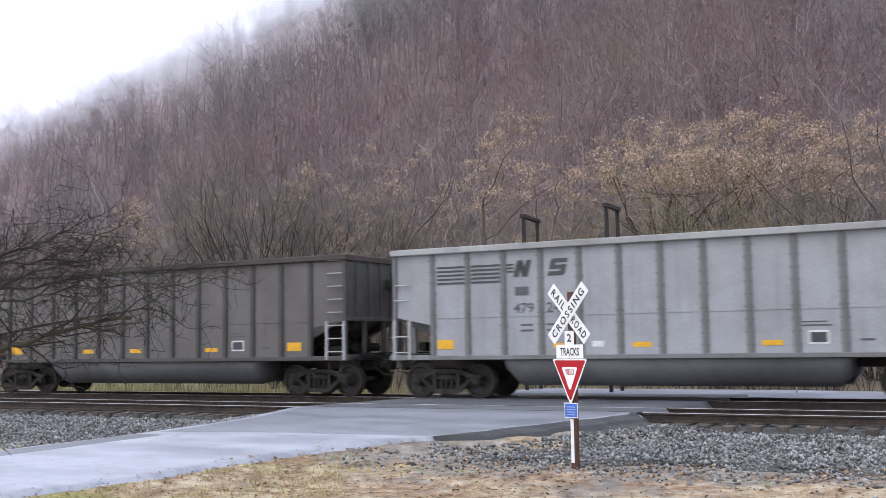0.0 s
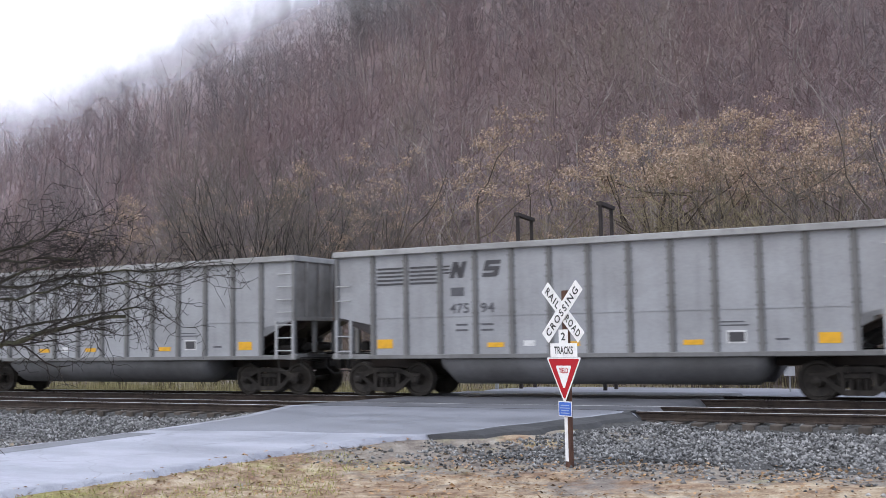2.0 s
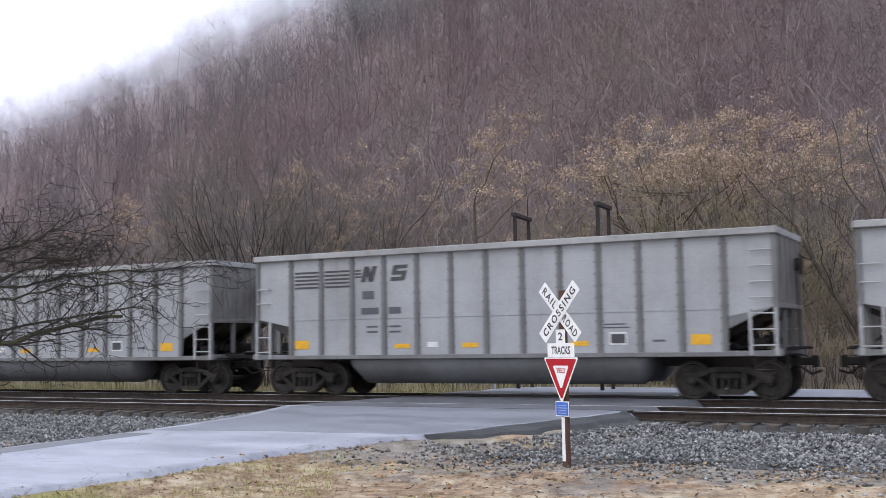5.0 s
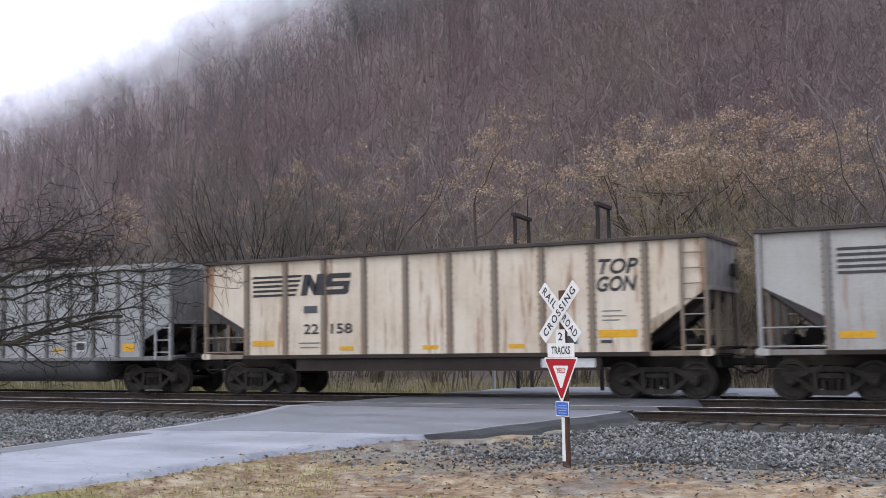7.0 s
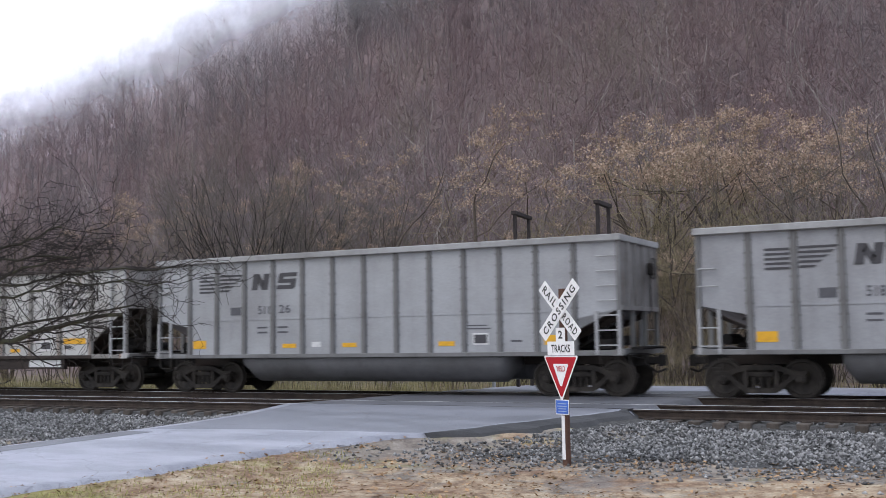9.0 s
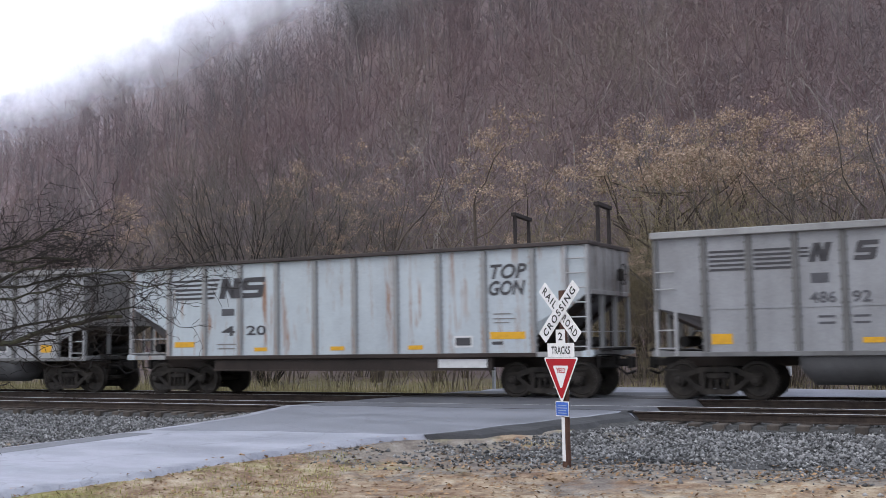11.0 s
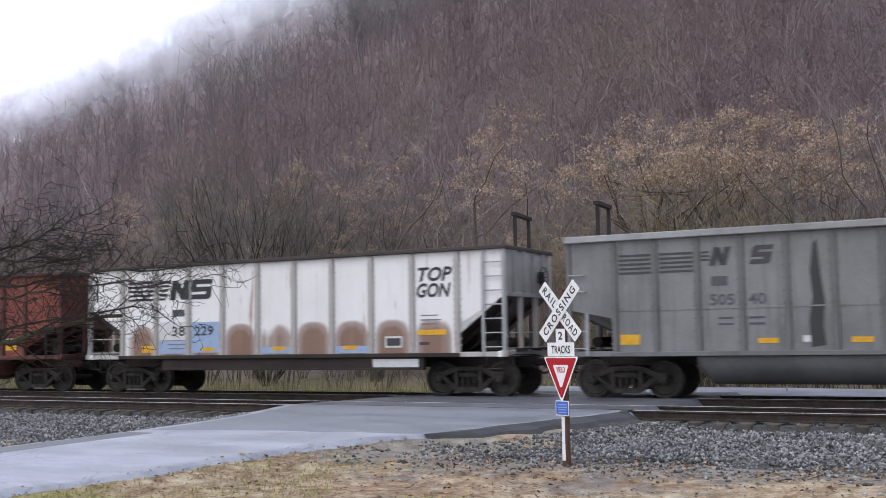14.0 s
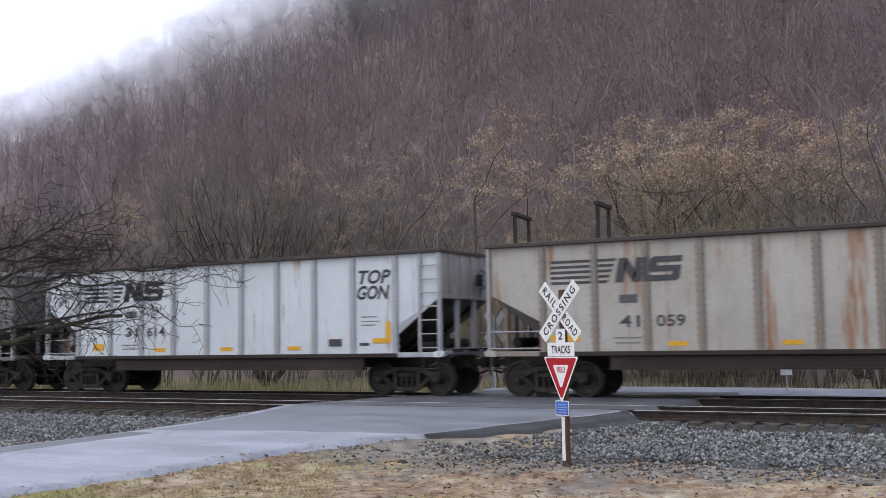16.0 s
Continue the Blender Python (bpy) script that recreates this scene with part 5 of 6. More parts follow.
def small_sign():
    s = thing("notice_board", "small white notice on a thin metal post", "sign", at=pose(-5.48, 30.6, -0.6))
    part("post", Geo().box(-0.02, 0.02, -0.02, 0.02, -0.3, 1.2, 0.004), M["sign_metal"], s)
    part("board", Geo().box(-0.15, 0.15, -0.032, -0.021, 0.98, 1.24, 0.004), M["sign_white"], s)


small_sign()


def steel_frame(x, y, turn, width):
    """An inverted U of dark steel angle."""
    s = thing("steel_frame", "dark weathered steel portal frame behind the tracks", "steel frame", group="portal frames", at=pose(x, y, -0.7, 0, 0, turn))
    top = 6.05
    for u in (0, width):
        part("upright", Geo().box(u - 0.05, u + 0.05, -0.05, 0.05, -0.3, top, 0.008), M["frame_steel"], s)
    part("crossbeam", Geo().box(-0.14, width + 0.14, -0.08, 0.08, top, top + 0.12, 0.012), M["frame_steel"], s)


steel_frame(-13.70, 31.2, 97, 1.55)
steel_frame(-10.55, 30.05, 93, 1.15)


# ---- loose stones, leaves and grass ----
def raw_mesh(name, verts, faces, mat):
    """A mesh from arrays of vertices and equal-sized faces."""
    me = bpy.data.meshes.new(name)
    k = faces.shape[1]
    me.vertices.add(len(verts))
    me.vertices.foreach_set("co", np.asarray(verts, np.float32).ravel())
    me.loops.add(faces.size)
    me.loops.foreach_set("vertex_index", faces.astype(np.int32).ravel())
    me.polygons.add(len(faces))
    me.polygons.foreach_set("loop_start", np.arange(0, faces.size, k, dtype=np.int32))
    me.update(calc_edges=True)
    me.materials.append(mat)
    return me


def stuff(name, me, label, category, parent=None):
    return tagged(new(name, me), label, category, kind="stuff")


def build_stones():
    rng = np.random.default_rng(5)
    spots = []
    for x0, x1, y0, y1, n in ((-9.5, 4.5, 16.3, 20.9, 19000), (-10.5, 4.5, 14.5, 16.6, 4200), (-33, -14.6, 14.0, 20.9, 20000), (-33, -15.2, 20.9, 28.4, 2600), (-6.6, 4.5, 20.9, 28.4, 2600)):
        x, y = rng.uniform(x0, x1, n), y0 + (y1 - y0) * rng.uniform(0, 1, n) ** 0.8
        keep = []
        for a, b in zip(x, y):
            l0, r0 = road_edges(min(b, 28.6))
            edge = 0.35 * noise.noise((a * 0.8, b * 0.8, 2))
            thin = b > (17.0 if a > -12 else 14.2) + edge or rng.random() < 0.30 * ease(14.2, 16.6, b)
            keep.append((a < l0 - 0.1 or a > r0 + (0.75 if b > 17.4 else 0.1)) and thin)
        k = np.array(keep)
        spots += list(zip(x[k], y[k]))
    spots = np.array(spots)
    n = len(spots)
    z = np.array([max(bed_height(a, b), ground_z(a, b)) for a, b in spots])
    octa = np.array([(1, 0, 0), (-1, 0, 0), (0, 1, 0), (0, -1, 0), (0, 0, 1), (0, 0, -1)], float)
    tri = np.array([(0, 2, 4), (2, 1, 4), (1, 3, 4), (3, 0, 4), (2, 0, 5), (1, 2, 5), (3, 1, 5), (0, 3, 5)])
    size = 0.018 + 0.032 * rng.random((n, 1, 1)) ** 1.5
    v = octa[None] * rng.uniform(0.6, 1.25, (n, 6, 1)) * size + rng.normal(0, 0.25, (n, 6, 3)) * size
    ang = rng.uniform(0, 6.28, n)
    c, s = np.cos(ang)[:, None], np.sin(ang)[:, None]
    v = np.stack([v[..., 0] * c - v[..., 1] * s, v[..., 0] * s + v[..., 1] * c, v[..., 2] * 0.85], -1)
    v += np.stack([spots[:, 0], spots[:, 1], z + 0.012], -1)[:, None]
    f = (tri[None] + 6 * np.arange(n)[:, None, None]).reshape(-1, 3)
    stuff("ballast_stones", raw_mesh("ballast_stones", v.reshape(-1, 3), f, M["stone"]), "loose crushed grey ballast stones beside the tracks", "stones")


build_stones()


def build_litter():
    rng = np.random.default_rng(8)
    n = 9000
    x, y = rng.uniform(-14, 3, n), rng.uniform(9, 17.3, n)
    k = np.array([(a > road_edges(b)[1] + 0.05 - 0.25 * rng.random() and noise.noise((a * 0.7, b * 0.7, 4)) > -0.25) for a, b in zip(x, y)])
    x, y = x[k], y[k]
    n = len(x)
    z = np.array([max(ground_z(a, b), bed_height(a, b) if b > 16.4 else -9, (road_z(b) if a < road_edges(b)[1] else -9)) for a, b in zip(x, y)]) + 0.012
    quad = np.array([(-1, 0, 0), (0, -0.55, 0.15), (1, 0, 0), (0, 0.55, 0.15)])
    ang, tip, roll = rng.uniform(0, 6.28, n), rng.normal(0, 0.35, n), rng.normal(0, 0.35, n)
    size = rng.uniform(0.02, 0.05, n)
    q = quad[None] * size[:, None, None]
    q[..., 2] += q[..., 0] * np.tan(tip)[:, None] * 0.6 + q[..., 1] * np.tan(roll)[:, None] * 0.6
    c, s = np.cos(ang)[:, None], np.sin(ang)[:, None]
    v = np.stack([q[..., 0] * c - q[..., 1] * s, q[..., 0] * s + q[..., 1] * c, q[..., 2]], -1) + np.stack([x, y, z + 0.01], -1)[:, None]
    f = np.arange(4 * n).reshape(n, 4)
    stuff("fallen_leaves", raw_mesh("fallen_leaves", v.reshape(-1, 3), f, M["litter"]), "brown and tan fallen leaves on the verge", "leaves")
    n = 42000
    x, y = rng.uniform(-15, 4, n), rng.uniform(7.5, 17.2, n)
    k = np.array([a > road_edges(b)[1] + 0.12 and noise.noise((a * 0.45, b * 0.45, 11)) + 0.12 * (14.2 - b) + 0.03 * (-a - 6) > 0.12 for a, b in zip(x, y)])
    x, y = x[k], y[k]
    n = len(x)
    z = np.array([ground_z(a, b) for a, b in zip(x, y)])
    ang, lean = rng.uniform(0, 6.28, n), rng.uniform(0.4, 1.3, n)
    h, w = rng.uniform(0.025, 0.07, n), rng.uniform(0.005, 0.010, n)
    base = np.stack([x, y, z - 0.005], -1)
    side = np.stack([-np.sin(ang), np.cos(ang), 0 * ang], -1) * w[:, None]
    tip = np.stack([np.cos(ang) * np.sin(lean), np.sin(ang) * np.sin(lean), np.cos(lean)], -1) * h[:, None] * 1.3
    v = np.stack([base - side, base + side, base + tip], 1)
    stuff("grass", raw_mesh("grass", v.reshape(-1, 3), np.arange(3 * n).reshape(n, 3), M["grass_blade"]), "short thin yellow-green winter grass on the verge", "grass")
    # dry grass and weeds along the foot of the wood
    n = 24000
    x, y = rng.uniform(-62, 4, n), 31.5 + rng.exponential(2.2, n)
    k = ~((x > -14.6) & (y < 34.8))
    x, y = x[k], y[k]
    n = len(x)
    z = np.array([ground_z(a, b) for a, b in zip(x, y)])
    ang, lean = rng.uniform(0, 6.28, n), rng.normal(0, 0.28, n)
    h, w = rng.uniform(0.25, 0.95, n) ** 1.3, rng.uniform(0.008, 0.018, n)
    base = np.stack([x, y, z - 0.02], -1)
    side = np.stack([-np.sin(ang), np.cos(ang), 0 * ang], -1) * w[:, None]
    tip = np.stack([np.cos(ang) * np.sin(lean), np.sin(ang) * np.sin(lean), np.cos(lean)], -1) * h[:, None]
    v = np.stack([base - side, base + side, base + tip], 1)
    stuff("dry_grass", raw_mesh("dry_grass", v.reshape(-1, 3), np.arange(3 * n).reshape(n, 3), M["dry_grass"]), "tall dry grass and weeds along the foot of the wood", "grass")


build_litter()


# ---- bare trees ----
def grow(rng, p, d, length, r, level, top, segs, tips, spread=0.75, lift=0.12, kids=(5, 4, 4, 4), wob=0.13):
    """Grows one limb in short lengths and its side limbs; fills segs with (p, q, r0, r1, level) and tips with twig ends."""
    n = 5 if level < 2 else 3
    step = length / n
    for i in range(n):
        d = (d + Vector(rng.normal(0, wob + 0.03 * level, 3)) + Vector((0, 0, lift * 0.5))).normalized()
        q = p + d * step
        r1 = r * (1 - 0.62 / n)
        segs.append((p, q, r, r1, level))
        if level < top and (i > 0 or level > 0):
            count = max(1, int(round(kids[level] / n + rng.uniform(-0.4, 0.6))))
            for _ in range(count):
                side = d.orthogonal().normalized()
                side.rotate(Matrix.Rotation(rng.uniform(0, 6.28), 3, d))
                c = (d * (1 - spread * rng.uniform(0.5, 0.9)) + side * spread * rng.uniform(0.6, 1.0)).normalized()
                grow(rng, q, c, length * rng.uniform(0.42, 0.68) * (1.12 - 0.4 * i / n), r1 * rng.uniform(0.42, 0.62), level + 1, top, segs, tips, spread, lift, kids, wob)
        p, r = q, r1
    tips.append((p, level))


def tubes(segs, n, least=0.0):
    """Vertices and quads of many tapered tubes at once."""
    P = np.array([s[0][:] for s in segs])
    Q = np.array([s[1][:] for s in segs])
    R0, R1 = np.maximum(np.array([s[2] for s in segs]), least), np.maximum(np.array([s[3] for s in segs]), least * 0.7)
    D = Q - P
    D /= np.linalg.norm(D, axis=1, keepdims=True) + 1e-9
    A = np.cross(D, np.where(np.abs(D[:, 2:3]) < 0.9, np.array([[0, 0, 1.0]]), np.array([[1.0, 0, 0]])))
    A /= np.linalg.norm(A, axis=1, keepdims=True) + 1e-9
    B = np.cross(D, A)
    a = 2 * np.pi * np.arange(n) / n
    ring = A[:, None] * np.cos(a)[None, :, None] + B[:, None] * np.sin(a)[None, :, None]
    V = np.concatenate([P[:, None] + ring * R0[:, None, None], Q[:, None] + ring * R1[:, None, None]], 1)
    i = np.arange(n)
    q = np.stack([i, (i + 1) % n, (i + 1) % n + n, i + n], 1)
    F = (q[None] + (2 * n * np.arange(len(segs)))[:, None, None]).reshape(-1, 4)
    return V.reshape(-1, 3), F


def tree_meshes(seed, height, stems, bark, twig, spread, lift, top=3, kids=(5, 4, 4, 4), seeds=False, radius=None, twig_r=0.008, lean=0.28):
    """Meshes of one tree: limbs, fine twigs and, on some, clusters of dry seed."""
    rng = np.random.default_rng(seed)
    segs, tips = [], []
    for k in range(stems):
        a = 6.28 * k / stems + rng.uniform(0, 1)
        d = Vector((math.cos(a) * lean * (stems > 1), math.sin(a) * lean * (stems > 1), 1)).normalized()
        grow(rng, Vector((0.12 * math.cos(a) * (stems > 1), 0.12 * math.sin(a) * (stems > 1), -0.3)), d, height * rng.uniform(0.62, 0.74), radius or height * 0.011, 0, top, segs, tips, spread, lift, kids)
    thick = [s for s in segs if s[4] < 2]
    thin = [s for s in segs if s[4] >= 2]
    v, f = tubes(thick, 6)
    trunk = smooth(raw_mesh("trunk", v, f, bark))
    v, f = tubes(thin, 3, twig_r)
    crown = raw_mesh("crown", v, f, twig)
    clusters = None
    if seeds:
        pts = [t[0] for t in tips if t[1] >= 2 and t[0].z > height * 0.66]
        pts = [pts[i] for i in rng.permutation(len(pts))[:70]]
        c = np.repeat(np.array([p[:] for p in pts]), 64, axis=0) + rng.normal(0, 1, (len(pts) * 64, 3)) * (0.20, 0.20, 0.10) - np.array([0, 0, 0.06])
        n = len(c)
        u, w = rng.normal(0, 1, (n, 3)), rng.normal(0, 1, (n, 3))
        u /= np.linalg.norm(u, axis=1, keepdims=True)
        w /= np.linalg.norm(w, axis=1, keepdims=True)
        s1, s2 = rng.uniform(0.03, 0.075, (n, 1)), rng.uniform(0.02, 0.045, (n, 1))
        V = np.stack([c - u * s1, c - w * s2, c + u * s1, c + w * s2], 1).reshape(-1, 3)
        clusters = raw_mesh("seed_crown", V, np.arange(4 * n).reshape(n, 4), M["seed"])
    return trunk, crown, clusters


def plant(meshes, label, x, y, turn, size, group, name="bare_tree"):
    t = thing(name, label, "tree", group=group, at=pose(x, y, ground_z(x, y), 0, 0, turn) @ Matrix.Scale(size, 4))
    for nm, me in zip(("trunk", "crown", "seed_crown"), meshes):
        if me:
            part(nm, me, None, t, "tan dry seed clusters" if nm == "seed_crown" else "")


def build_edge_wood():
    """The belt of single trees between the line and the hill."""
    rng = np.random.default_rng(21)
    fan = [tree_meshes(100 + i, 10, 4, M["bark_brown"], M["twig_dark"], 0.55, 0.16) for i in range(3)]
    tall = [tree_meshes(110 + i, 12, 1, M["bark_brown"], M["twig_brown"], 0.72, 0.15, kids=(9, 5, 4, 4)) for i in range(3)]
    pale = [tree_meshes(120 + i, 11, 2, M["bark_pale"], M["twig_brown"], 0.65, 0.12) for i in range(2)]
    seedy = [tree_meshes(130 + i, 10.5, 2, M["bark_brown"], M["twig_olive"], 0.8, 0.10, seeds=True, kids=(6, 4, 4, 4)) for i in range(3)]
    bush = [tree_meshes(140 + i, 4.6, 7, M["bark_brown"], M["twig_olive"] if i % 2 else M["twig_brown"], 0.5, 0.10, radius=0.030, kids=(4, 3, 3, 3), twig_r=0.006) for i in range(4)]
    names = {0: "bare fan-shaped grey-brown tree at the foot of the hill", 1: "tall bare brown tree at the foot of the hill", 2: "bare pale-barked tree at the foot of the hill",
             3: "bare tree hung with tan dry seed clusters", 4: "dense leafless thicket bush at the foot of the hill"}

    def put(kind, pool, bearing, y, size):
        x = y * math.tan(radians(bearing)) + rng.uniform(-0.3, 0.3)
        plant(pool[int(rng.integers(len(pool)))], names[kind], x, y, rng.uniform(0, 360), size, "wood edge trees" if kind < 4 else "thicket bushes", "bare_tree" if kind < 4 else "thicket_bush")
    # the broad many-stemmed tree that opens like a fan, and one like it
    plant(tree_meshes(150, 13.0, 18, M["bark_fan"], M["twig_dark"], 0.36, 0.10, kids=(10, 6, 4, 4), radius=0.065, lean=0.62), names[0], -29.2, 39.0, 0, 0.80, "wood edge trees")
    plant(tree_meshes(152, 10.5, 8, M["bark_fan"], M["twig_dark"], 0.45, 0.10, kids=(6, 5, 4, 4), radius=0.07, lean=0.5), names[0], -4.9, 43.0, 0, 0.70, "wood edge trees")
    # trees with seed clusters, by bearing and distance
    for b, y, s in ((-43.6, 46, 1.0), (-34.2, 48, 1.12), (-25.7, 47, 1.16), (-17.2, 46, 1.12), (-15.4, 44, 1.16), (-13.6, 45, 1.18), (-12.0, 46, 1.12), (-10.4, 45, 1.05), (-8.0, 48, 1.05), (-30.7, 44, 0.80), (-23.4, 41, 0.62), (-12.2, 38, 0.60)):
        put(3, seedy, b, y, s)
    for b, y, s in ((-49.5, 40, 0.95), (-5.8, 40, 0.95), (-31.2, 41, 0.95), (-45.0, 41, 0.9), (-13.6, 39, 0.75)):
        put(0, fan, b, y, s)
    for b in np.arange(-21, -10, 0.9):
        put(4, bush[1::2], b, rng.uniform(40, 44), rng.uniform(1.25, 1.6))
    for b in np.arange(-53, -3, 1.75):
        put(1, tall, b + rng.uniform(-0.6, 0.6), rng.uniform(50, 60), rng.uniform(0.85, 1.15))
    for b in (-23.5, -26.8, -40.2, -44.6, -28.6, -7.8):
        put(2, pale, b, rng.uniform(43, 52), rng.uniform(0.8, 1.1))
    for b in np.arange(-53, -3, 1.3):
        put(4, bush, b + rng.uniform(-0.5, 0.5), rng.uniform(36.5, 44), rng.uniform(0.7, 1.15))

    for b in np.arange(-53, -3, 1.6):
        put(4, bush, b + rng.uniform(-0.6, 0.6), rng.uniform(35.2, 37.5), rng.uniform(0.4, 0.65))


build_edge_wood()


def far_tree(seed, height):
    """A light tree for the hill: trunk and limbs as prisms, twigs as single slivers."""
    rng = np.random.default_rng(seed)
    segs, tips = [], []
    grow(rng, Vector((0, 0, -0.5)), Vector((rng.normal(0, 0.06), rng.normal(0, 0.06), 1)), height * 0.8, 0.11, 0, 1, segs, tips, 0.62, 0.16, (12, 4, 4, 4), 0.05)
    v, f = tubes([s for s in segs if s[4] == 0], 3, 0.03)
    tri = np.concatenate([f[:, [0, 1, 2]], f[:, [0, 2, 3]]])
    limbs = [s for s in segs if s[4] == 1]

    def slivers(base, tip, half):
        side = np.cross(tip - base, rng.normal(0, 1, base.shape))
        side /= np.linalg.norm(side, axis=1, keepdims=True) + 1e-9
        return np.stack([base - side * half, base + side * half, tip], 1).reshape(-1, 3)
    a = np.array([s[0][:] for s in limbs])
    b = np.array([s[1][:] for s in limbs])
    parts = [slivers(a, b + (b - a) * 0.9, 0.028)]
    n = 230
    pick = rng.integers(0, len(limbs), n)
    base = a[pick] + (b - a)[pick] * rng.random((n, 1))
    d = rng.normal(0, 1, (n, 3)) * (0.9, 0.9, 0.6) + (0, 0, 0.6)
    d /= np.linalg.norm(d, axis=1, keepdims=True)
    parts.append(slivers(base, base + d * rng.uniform(0.7, 2.1, (n, 1)), 0.021))
    sl = np.concatenate(parts)
    return np.concatenate([v, sl]), np.concatenate([tri, np.arange(len(sl)).reshape(-1, 3) + len(v)])


def build_hill_wood():
    rng = np.random.default_rng(33)
    kinds = [far_tree(200 + i, rng.uniform(11, 16)) for i in range(9)]
    for name, label, mat, count, tall in (("hillside_wood", "dense leafless purple-brown wood covering the hillside", M["bark_far"], 3300, 1.0),
                                          ("pale_hillside_trees", "scattered pale grey trunks among the hillside wood", M["bark_pale"], 420, 1.1)):
        vs, fs, off = [], [], 0
        for _ in range(count):
            y = 58 + 215 * rng.random() ** 0.8
            x = y * math.tan(radians(rng.uniform(-54, -1)))
            if rng.random() < 0.1:
                y = rng.uniform(235, 275)
                x = y * math.tan(radians(rng.uniform(-54, -28)))
            v, f = kinds[int(rng.integers(len(kinds)))]
            a, s = rng.uniform(0, 6.28), rng.uniform(0.65, 1.15) * tall
            c, w = math.cos(a), math.sin(a)
            if mat is M["bark_pale"]:
                f = f[: int(len(f) * 0.30)]
            vs.append(np.stack([(v[:, 0] * c - v[:, 1] * w) * s + x, (v[:, 0] * w + v[:, 1] * c) * s + y, v[:, 2] * s + ground_z(x, y)], -1))
            fs.append(f + off)
            off += len(v)
        stuff(name, raw_mesh(name, np.concatenate(vs), np.concatenate(fs), mat), label, "wood")


build_hill_wood()


# ---- the near tree that reaches in over the verge ----
def build_near_tree():
    rng = np.random.default_rng(44)
    t = thing("near_tree", "bare dark tree with fine drooping twigs and lichen on its limbs", "tree", at=pose(-10.70, 6.92, ground_z(-10.70, 6.92)))
    origin = Vector((-10.70, 6.92, ground_z(-10.70, 6.92)))
    bole = []
    p, r = Vector((0, 0, -0.3)), 0.19
    for i in range(9):
        q = Vector((0.05 * math.sin(i * 0.9), 0.05 * math.cos(i * 1.3) - 0.05, -0.3 + 0.48 * (i + 1)))
        bole.append((p, q, r, r * 0.93, 0))
        p, r = q, r * 0.93
    v, f = tubes(bole, 10)
    part("trunk", smooth(raw_mesh("trunk", v, f, M["bark_dark"])), None, t)
    # limbs as world paths: start on the bole, then on towards the line
    for path in LONG_BOUGHS:
        segs, tips = [], []
        pts = [Vector(q) - origin for q in path]
        r = 0.046 if path is LONG_BOUGHS[0] else 0.019
        last = pts[0]
        for a, b in zip(pts, pts[1:]):
            m = 5
            for j in range(m):
                u, w = a.lerp(b, j / m), a.lerp(b, (j + 1) / m)
                w = w + Vector(rng.normal(0, 0.014, 3))
                segs.append((last, w, r, r * 0.955, 0))
                last = w
                r *= 0.955
                if rng.random() < 0.85:
                    d = (w - u).normalized()
                    for _ in range(1 + int(rng.random() < 0.4)):
                        side = d.orthogonal().normalized()
                        side.rotate(Matrix.Rotation(rng.uniform(0, 6.28), 3, d))
                        c = (d * 0.75 + side * 0.62 + Vector((0.1, 0.1, 0.05))).normalized()
                        grow(rng, w, c, rng.uniform(0.3, 0.8), max(0.0055, r * 0.36), 1, 3, segs, tips, 0.85, 0.03, (3, 4, 3, 3), 0.26)
        v, f = tubes([s for s in segs if s[4] == 0], 7)
        limb = part("limb", smooth(raw_mesh("limb", v, f, M["bark_lichen"])), None, t, "dark limb with green lichen")
        v, f = tubes([s for s in segs if s[4] > 0], 4, 0.0028)
        part("crown", raw_mesh("crown", v, f, M["bark_dark"]), None, limb)


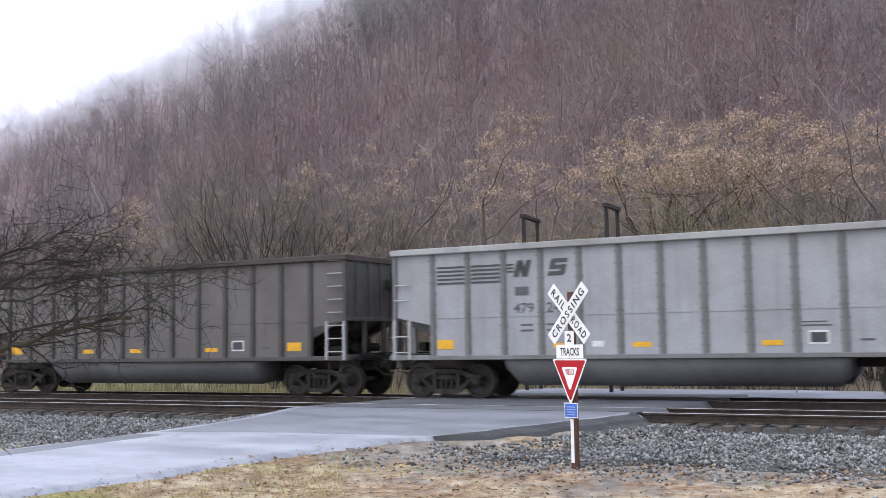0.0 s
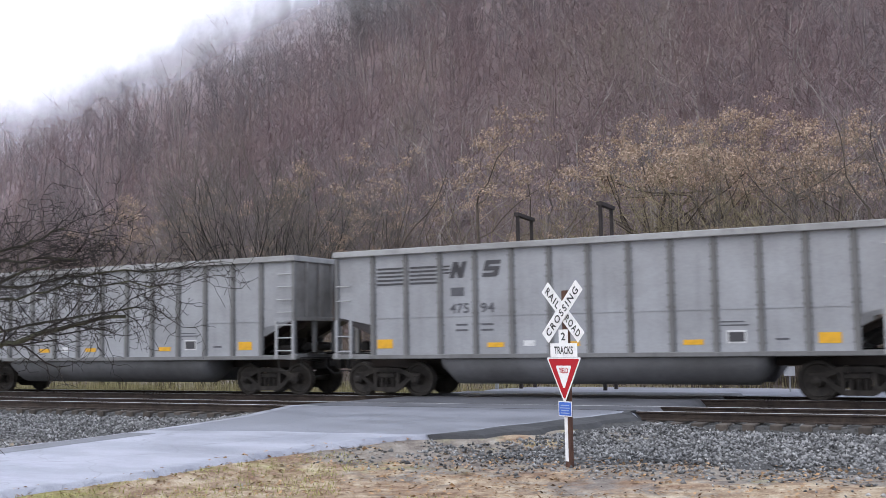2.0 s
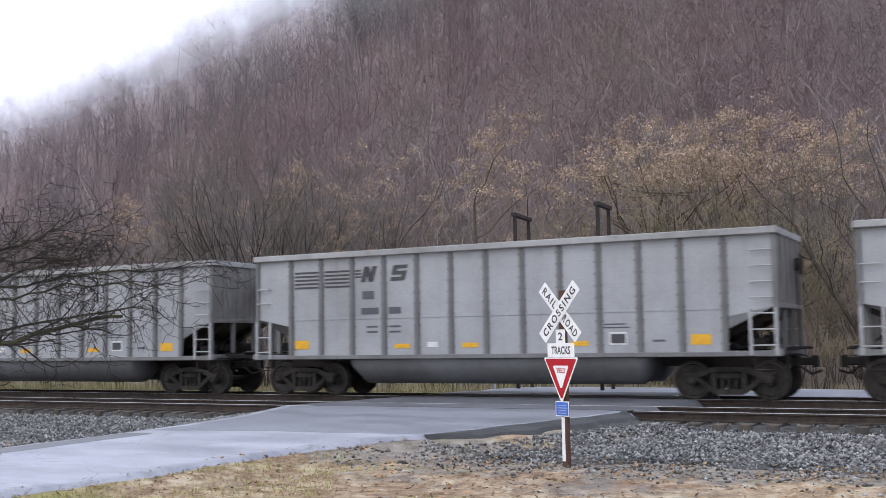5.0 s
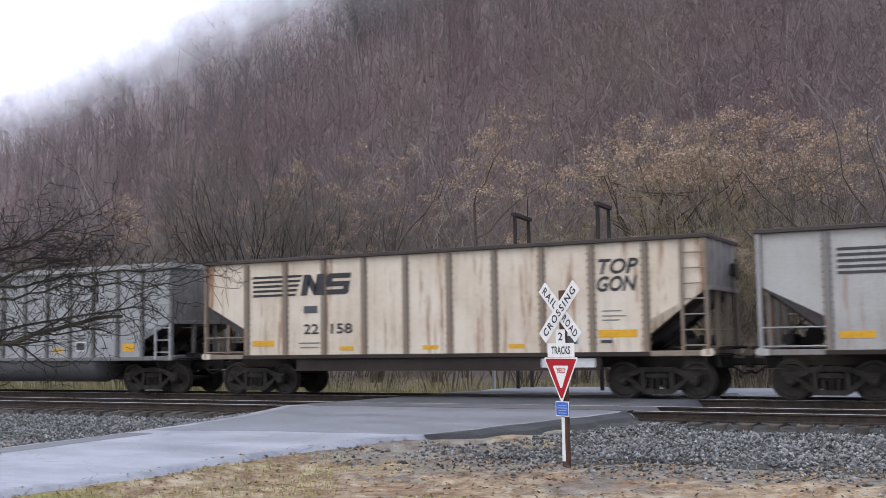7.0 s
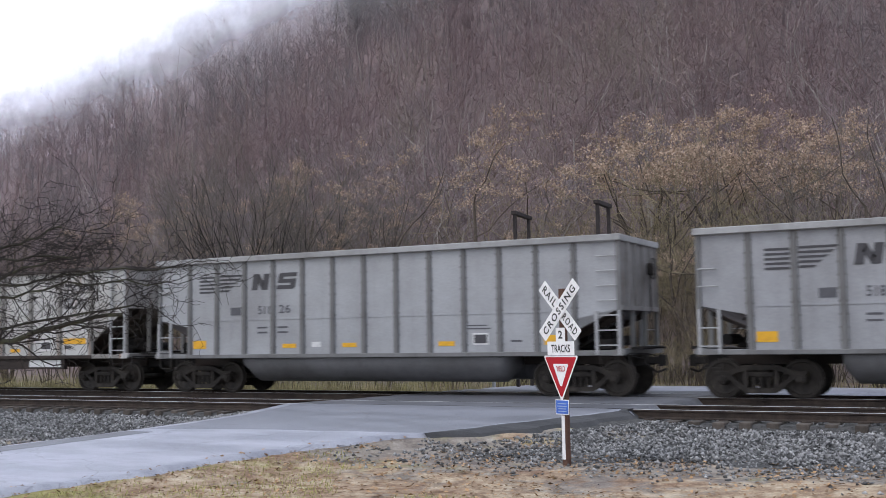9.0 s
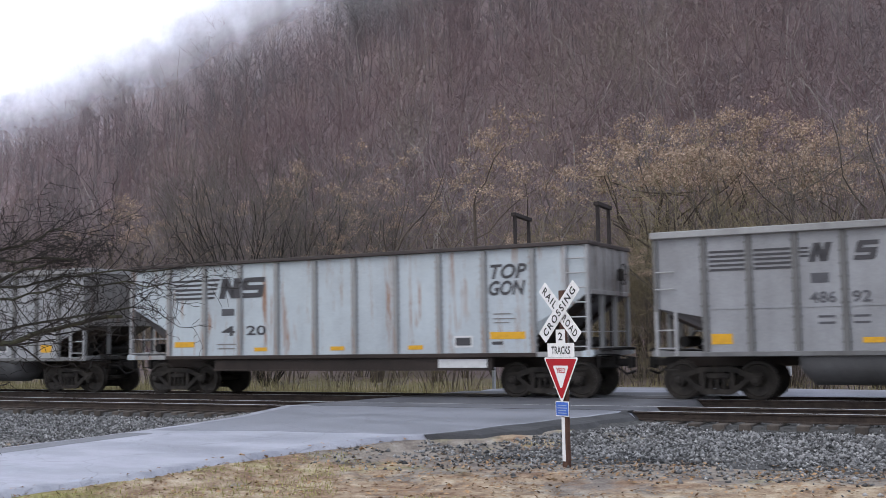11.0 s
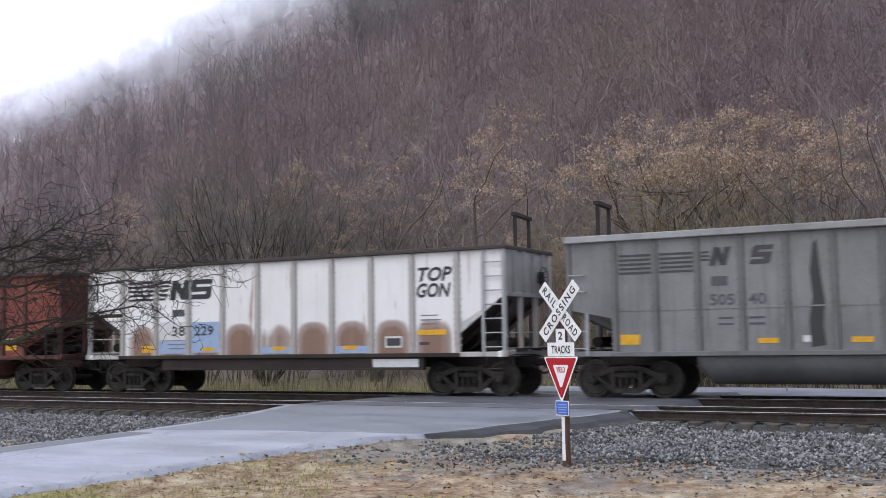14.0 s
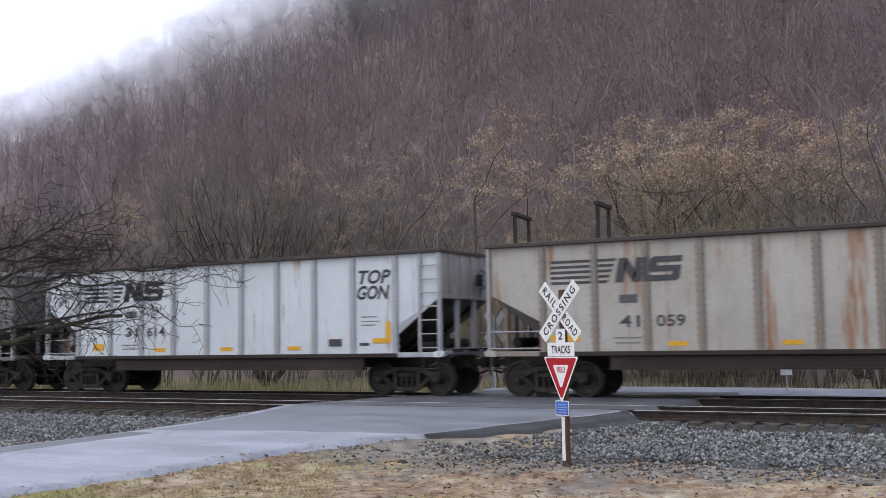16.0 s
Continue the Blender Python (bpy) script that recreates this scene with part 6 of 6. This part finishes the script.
M["bark_lichen"] = mottled("dark_bark_with_lichen", (0.022, 0.019, 0.017), (0.085, 0.085, 0.055), 5.0, 0.9, 30, 0.6)
LONG_BOUGHS = [[(-10.65, 6.94, 0.95), (-9.42, 7.35, 1.36), (-8.88, 7.5, 1.51), (-8.43, 7.8, 1.68), (-8.03, 8.3, 1.81)],
               [(-10.65, 6.94, 1.65), (-9.6, 7.1, 1.84), (-8.65, 7.3, 1.96), (-8.39, 7.9, 2.10), (-7.62, 8.5, 2.12)],
               [(-10.62, 6.92, 1.9), (-9.5, 7.45, 2.05), (-8.8, 7.75, 2.12), (-8.31, 8.15, 2.24), (-7.66, 8.6, 2.26)],
               [(-10.62, 6.90, 2.0), (-9.26, 7.52, 2.40), (-8.80, 7.77, 2.56), (-8.46, 7.9, 2.72)],
               [(-10.62, 6.95, 1.4), (-9.6, 7.7, 1.62), (-8.8, 8.2, 1.78), (-8.2, 8.6, 1.90)],
               [(-10.62, 6.90, 1.8), (-9.5, 7.35, 1.95), (-9.0, 7.6, 2.18), (-8.5, 7.9, 2.40)],
               [(-10.62, 6.92, 2.1), (-9.5, 7.2, 2.28), (-8.9, 7.5, 2.36), (-8.2, 7.9, 2.36)]]
build_near_tree()


# ---- low cloud on the ridge ----
def build_mist():
    """Loose sheets of thin cloud that trail over the crest, one behind the other."""
    for y in (160, 195, 228, 258):
        xs, rows = np.linspace(-470, -40, 60), np.linspace(0, 1, 12)
        verts = [(x, y + 8 * noise.noise((x * 0.01, u, y)), 0.186 * x + 0.532 * y - 34 + 110 * u) for x in xs for u in rows]
        m = len(rows)
        f = np.array([(i * m + j, (i + 1) * m + j, (i + 1) * m + j + 1, i * m + j + 1) for i in range(len(xs) - 1) for j in range(m - 1)])
        me = smooth(raw_mesh("mist_bank", np.array(verts), f, M["mist"]))
        tagged(new("mist_bank", me), "thin white low cloud trailing over the ridge", "mist", "low cloud over the ridge", "stuff")


build_mist()


# ---- what moves ----
def motions():
    for car, x in CARS:
        walk(car, [(t, pose(x - SPEED * t, TRAIN_Y, 0)) for t in range(17)])
    # the wheels roll along with the train: travel over radius, keyed every thirtieth of a second
    turn = -math.degrees(SPEED / FPS / WHEEL_R)
    for w in WHEELS:
        m = w.matrix_basis.copy()
        at = m.translation
        walk(w, [(i / FPS, pose(at.x, at.y, at.z, 0, (turn * i) % 360, 0)) for i in range(16 * FPS + 1)])


motions()
